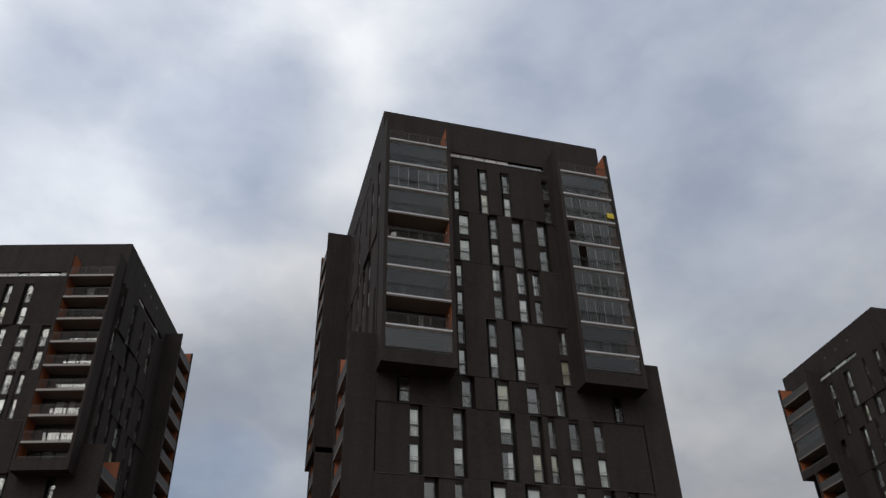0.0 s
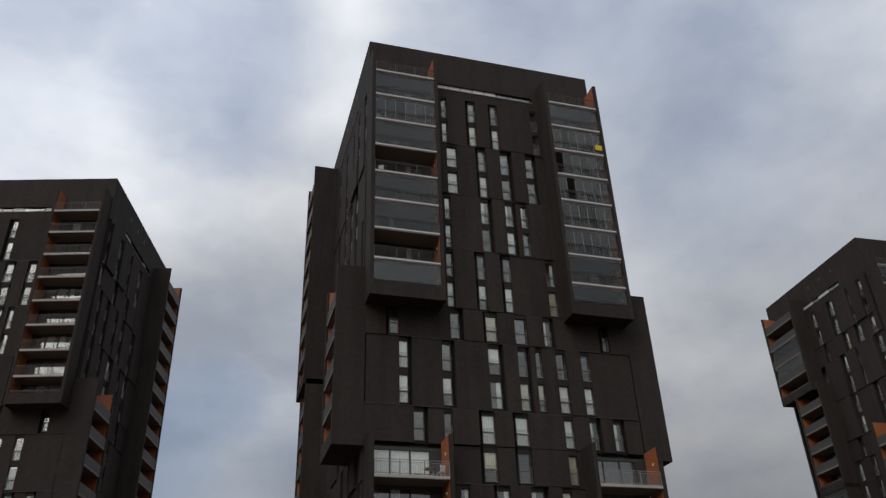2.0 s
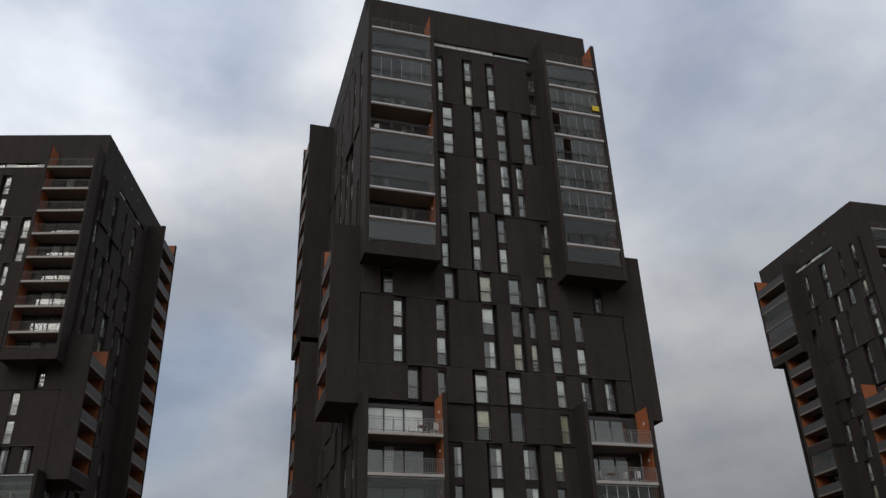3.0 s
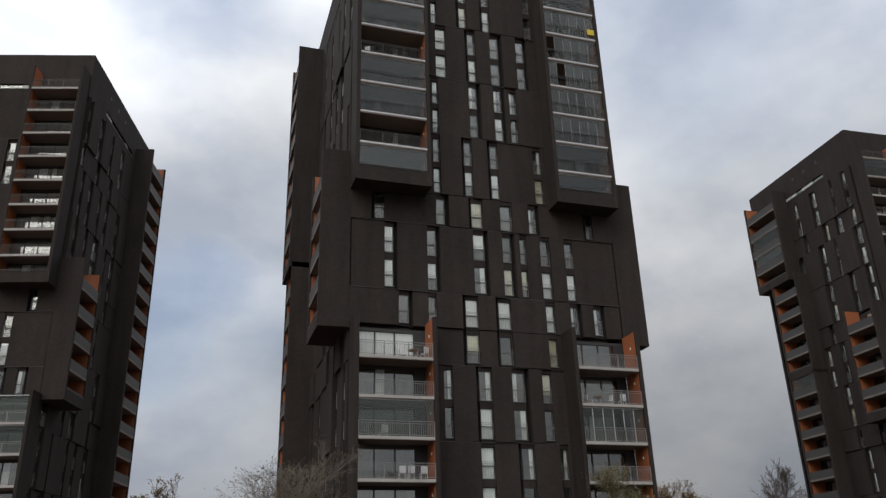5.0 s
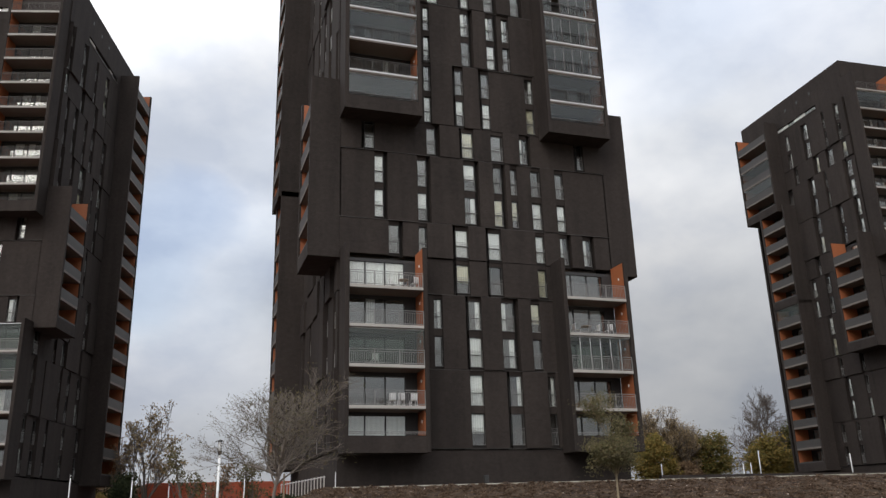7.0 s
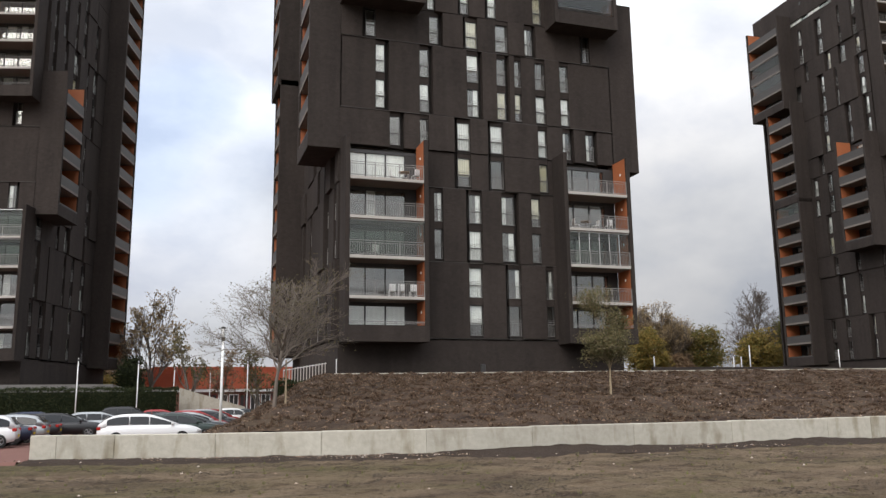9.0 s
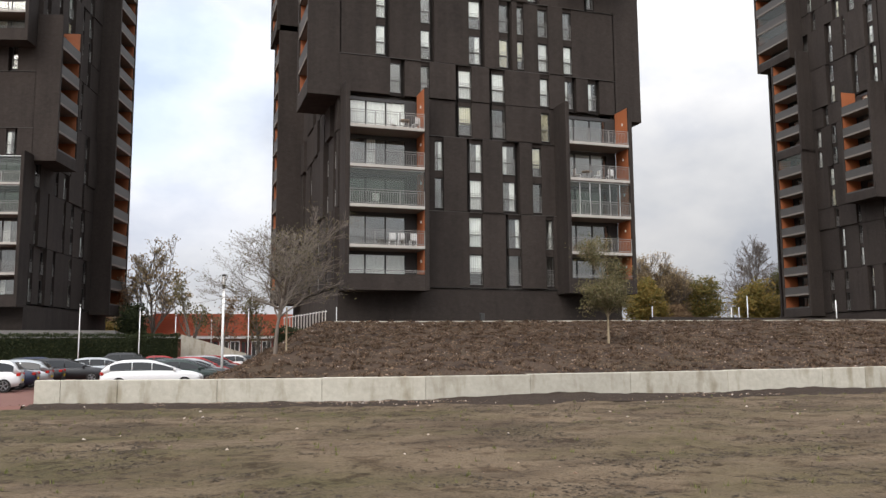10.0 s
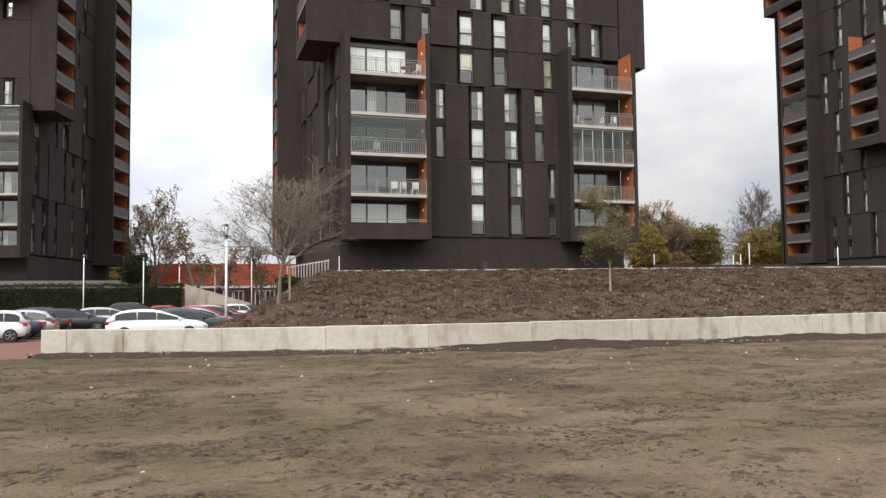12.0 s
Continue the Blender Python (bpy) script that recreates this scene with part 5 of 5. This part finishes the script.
TX, TY = 10.94, 57.3
for u in (3.6, 4.25, 5.15):
    balcony_chair((TX + u, TY - 1.35, level(1)), 180)
for u, v, t in ((3.9, 0.7, 90), (4.8, 0.6, 250), (5.4, 1.3, 200)):
    balcony_chair((TX + u, TY - v, level(4)), t)
balcony_table((TX + 4.6, TY - 1.1, level(4)))
balcony_table((TX + 19.4, TY - 1.0, level(3)))
for u, v, t in ((18.6, 0.9, 90), (20.3, 0.9, 270), (21.3, 1.2, 180)):
    balcony_chair((TX + u, TY - v, level(3)), t)
for u, v, t in ((18.0, 0.9, 90), (19.2, 0.9, 270)):
    balcony_chair((TX + u, TY - v, level(1)), t, M_WOOD)
balcony_chair((TX + 1.0, TY - 1.2, level(13) + 0.2), 150)
balcony_chair((TX + 2.4, TY - 1.0, level(2)), 190)
tagged(part("cloth", soft_boxes(0.008, (TX + 21.55, TX + 22.25, TY - 1.968, TY - 1.926, level(15) + 0.36, level(15) + 0.952), (TX + 21.55, TX + 22.25, TY - 1.93, TY - 1.875, level(15) + 0.925, level(15) + 0.95)), M_YELLOW), "yellow cloth hung over the balcony railing", "cloth")


# ---------- litter, stones and dead plants ----------
def scatter(name, label, category, n, seed, spot, shape, mat):
    rng = random.Random(seed)
    verts, faces = [], []
    for _ in range(n):
        p = spot(rng)
        if p is None:
            continue
        shape(rng, Vector(p), verts, faces)
    me = bpy.data.meshes.new(name)
    me.from_pydata(verts, [], faces)
    me.materials.append(mat)
    return tagged(new(name, me), label, category, kind="stuff")


def chip(size, tall=(0.5, 1.0)):
    def make(rng, c, verts, faces):
        n = len(verts)
        s = size * rng.uniform(0.4, 1.5)
        a = rng.uniform(0, 6.28)
        ux, uy = math.cos(a), math.sin(a)
        for sx, sy, z in ((-1, -0.6, 0), (1, -0.5, 0), (0.8, 0.7, 0), (-0.9, 0.5, 0)):
            verts.append((c.x + (ux * sx - uy * sy) * s, c.y + (uy * sx + ux * sy) * s, c.z))
        verts.append((c.x + rng.uniform(-0.3, 0.3) * s, c.y, c.z + s * rng.uniform(*tall)))
        faces.extend([(n, n + 1, n + 4), (n + 1, n + 2, n + 4), (n + 2, n + 3, n + 4), (n + 3, n, n + 4)])
    return make


def tuft(h, blades, flat=(0.1, 0.7), wide=0.10):
    def make(rng, c, verts, faces):
        for _ in range(blades):
            n = len(verts)
            a = rng.uniform(0, 6.28)
            hh, w = h * rng.uniform(0.5, 1.3), h * wide
            lean = rng.uniform(*flat) * hh
            x, y = c.x + rng.gauss(0, h * 0.3), c.y + rng.gauss(0, h * 0.3)
            verts.extend([(x - math.sin(a) * w, y + math.cos(a) * w, c.z - 0.02), (x + math.sin(a) * w, y - math.cos(a) * w, c.z - 0.02), (x + math.cos(a) * lean, y + math.sin(a) * lean, c.z + hh)])
            faces.append((n, n + 1, n + 2))
    return make


def on_field(x0, x1, y0, y1):
    def spot(rng):
        x, y = rng.uniform(x0, x1), y0 + (y1 - y0) * rng.random()
        return x, y, field_height(x, y)
    return spot


def churned(rng):
    """Where wheels and feet have broken the crust of the field."""
    for _ in range(5):
        x, y = rng.uniform(-13, 30), 5 + 19 * rng.random()
        if noise.noise((x * 0.55, y * 0.8, 31)) + 0.5 * noise.noise((x * 2.0, y * 2.4, 37)) > 0.12:
            return x, y, field_height(x, y)
    return None


def on_bank(rng):
    x = rng.uniform(0.5, 46)
    t = rng.random() ** 0.8
    w = wall_y(x) + 0.35
    y = w + t * (crest_y(x) - w - 0.1)
    return x, y, bank_height(x, y)


def on_clumps(rng):
    for _ in range(6):
        x, y, z = on_bank(rng)
        if noise.noise((x * 1.5, y * 0.9, 21)) > 0.08:
            return x, y, z
    return None


def by_wall(rng):
    x = rng.triangular(-4.5, 26, 6)
    y = wall_y(x) - abs(rng.gauss(0.25, 0.45)) - 0.08
    return x, y, max(field_height(x, min(y, 27.0)), -0.03) + 0.035


M_PALE = leaf_material("pale_litter", (0.40, 0.29, 0.22), (0.68, 0.60, 0.54), (0.20, 0.12, 0.08))
M_CLOD = leaf_material("dark_clods", (0.082, 0.064, 0.047), (0.14, 0.110, 0.078), (0.052, 0.040, 0.031))
M_CRUST = leaf_material("broken_crust", (0.090, 0.070, 0.050), (0.145, 0.112, 0.078), (0.052, 0.040, 0.030))
M_MOSSY = leaf_material("thin_grass", (0.15, 0.17, 0.045), (0.22, 0.22, 0.08), (0.09, 0.10, 0.03))
M_DEAD = leaf_material("dead_plants", (0.112, 0.071, 0.048), (0.27, 0.19, 0.125), (0.046, 0.030, 0.023))
scatter("litter", "pale leaves and chips along the foot of the wall", "litter", 2900, 1, by_wall, chip(0.028), M_PALE)
scatter("litter", "few pale stones on the field", "stones", 110, 2, on_field(-12, 24, 6, 23), chip(0.03), M_PALE)
scatter("clods", "small dark clods of soil on the field", "soil", 20000, 3, churned, chip(0.013), M_CLOD)
scatter("clods", "flat crumbs of broken crust on the field", "soil", 30000, 13, churned, chip(0.034, (0.2, 0.5)), M_CRUST)
scatter("clods", "broken earth along the foot of the wall", "soil", 5000, 12, by_wall, chip(0.03), M_CLOD)
scatter("grass", "thin tufts of grass on the field", "grass", 500, 4, on_field(-12, 26, 6, 23.5), tuft(0.07, 7), M_MOSSY)
scatter("dead_plants", "low dead brown plants over the bank", "plants", 15000, 5, on_clumps, tuft(0.10, 11, (0.6, 2.6), 0.22), M_DEAD)
scatter("bark_chips", "shredded bark strewn over the bank", "mulch", 30000, 9, on_bank, chip(0.05), M_DEAD)
scatter("litter", "pale leaves strewn on the bank", "leaves", 1500, 6, on_bank, chip(0.045), M_PALE)
scatter("dry_stalks", "short dry stalks trodden into the field", "plants", 5000, 8, on_field(-13, 30, 5, 24), tuft(0.035, 4), M_CLOD)
tagged(part("service_cabinet", soft_boxes(0.02, (20.1, 20.4, 53.0, 53.25, 3.25, 3.95)), M_FRAME), "small dark metal service cabinet on the bank's crest", "cabinet")
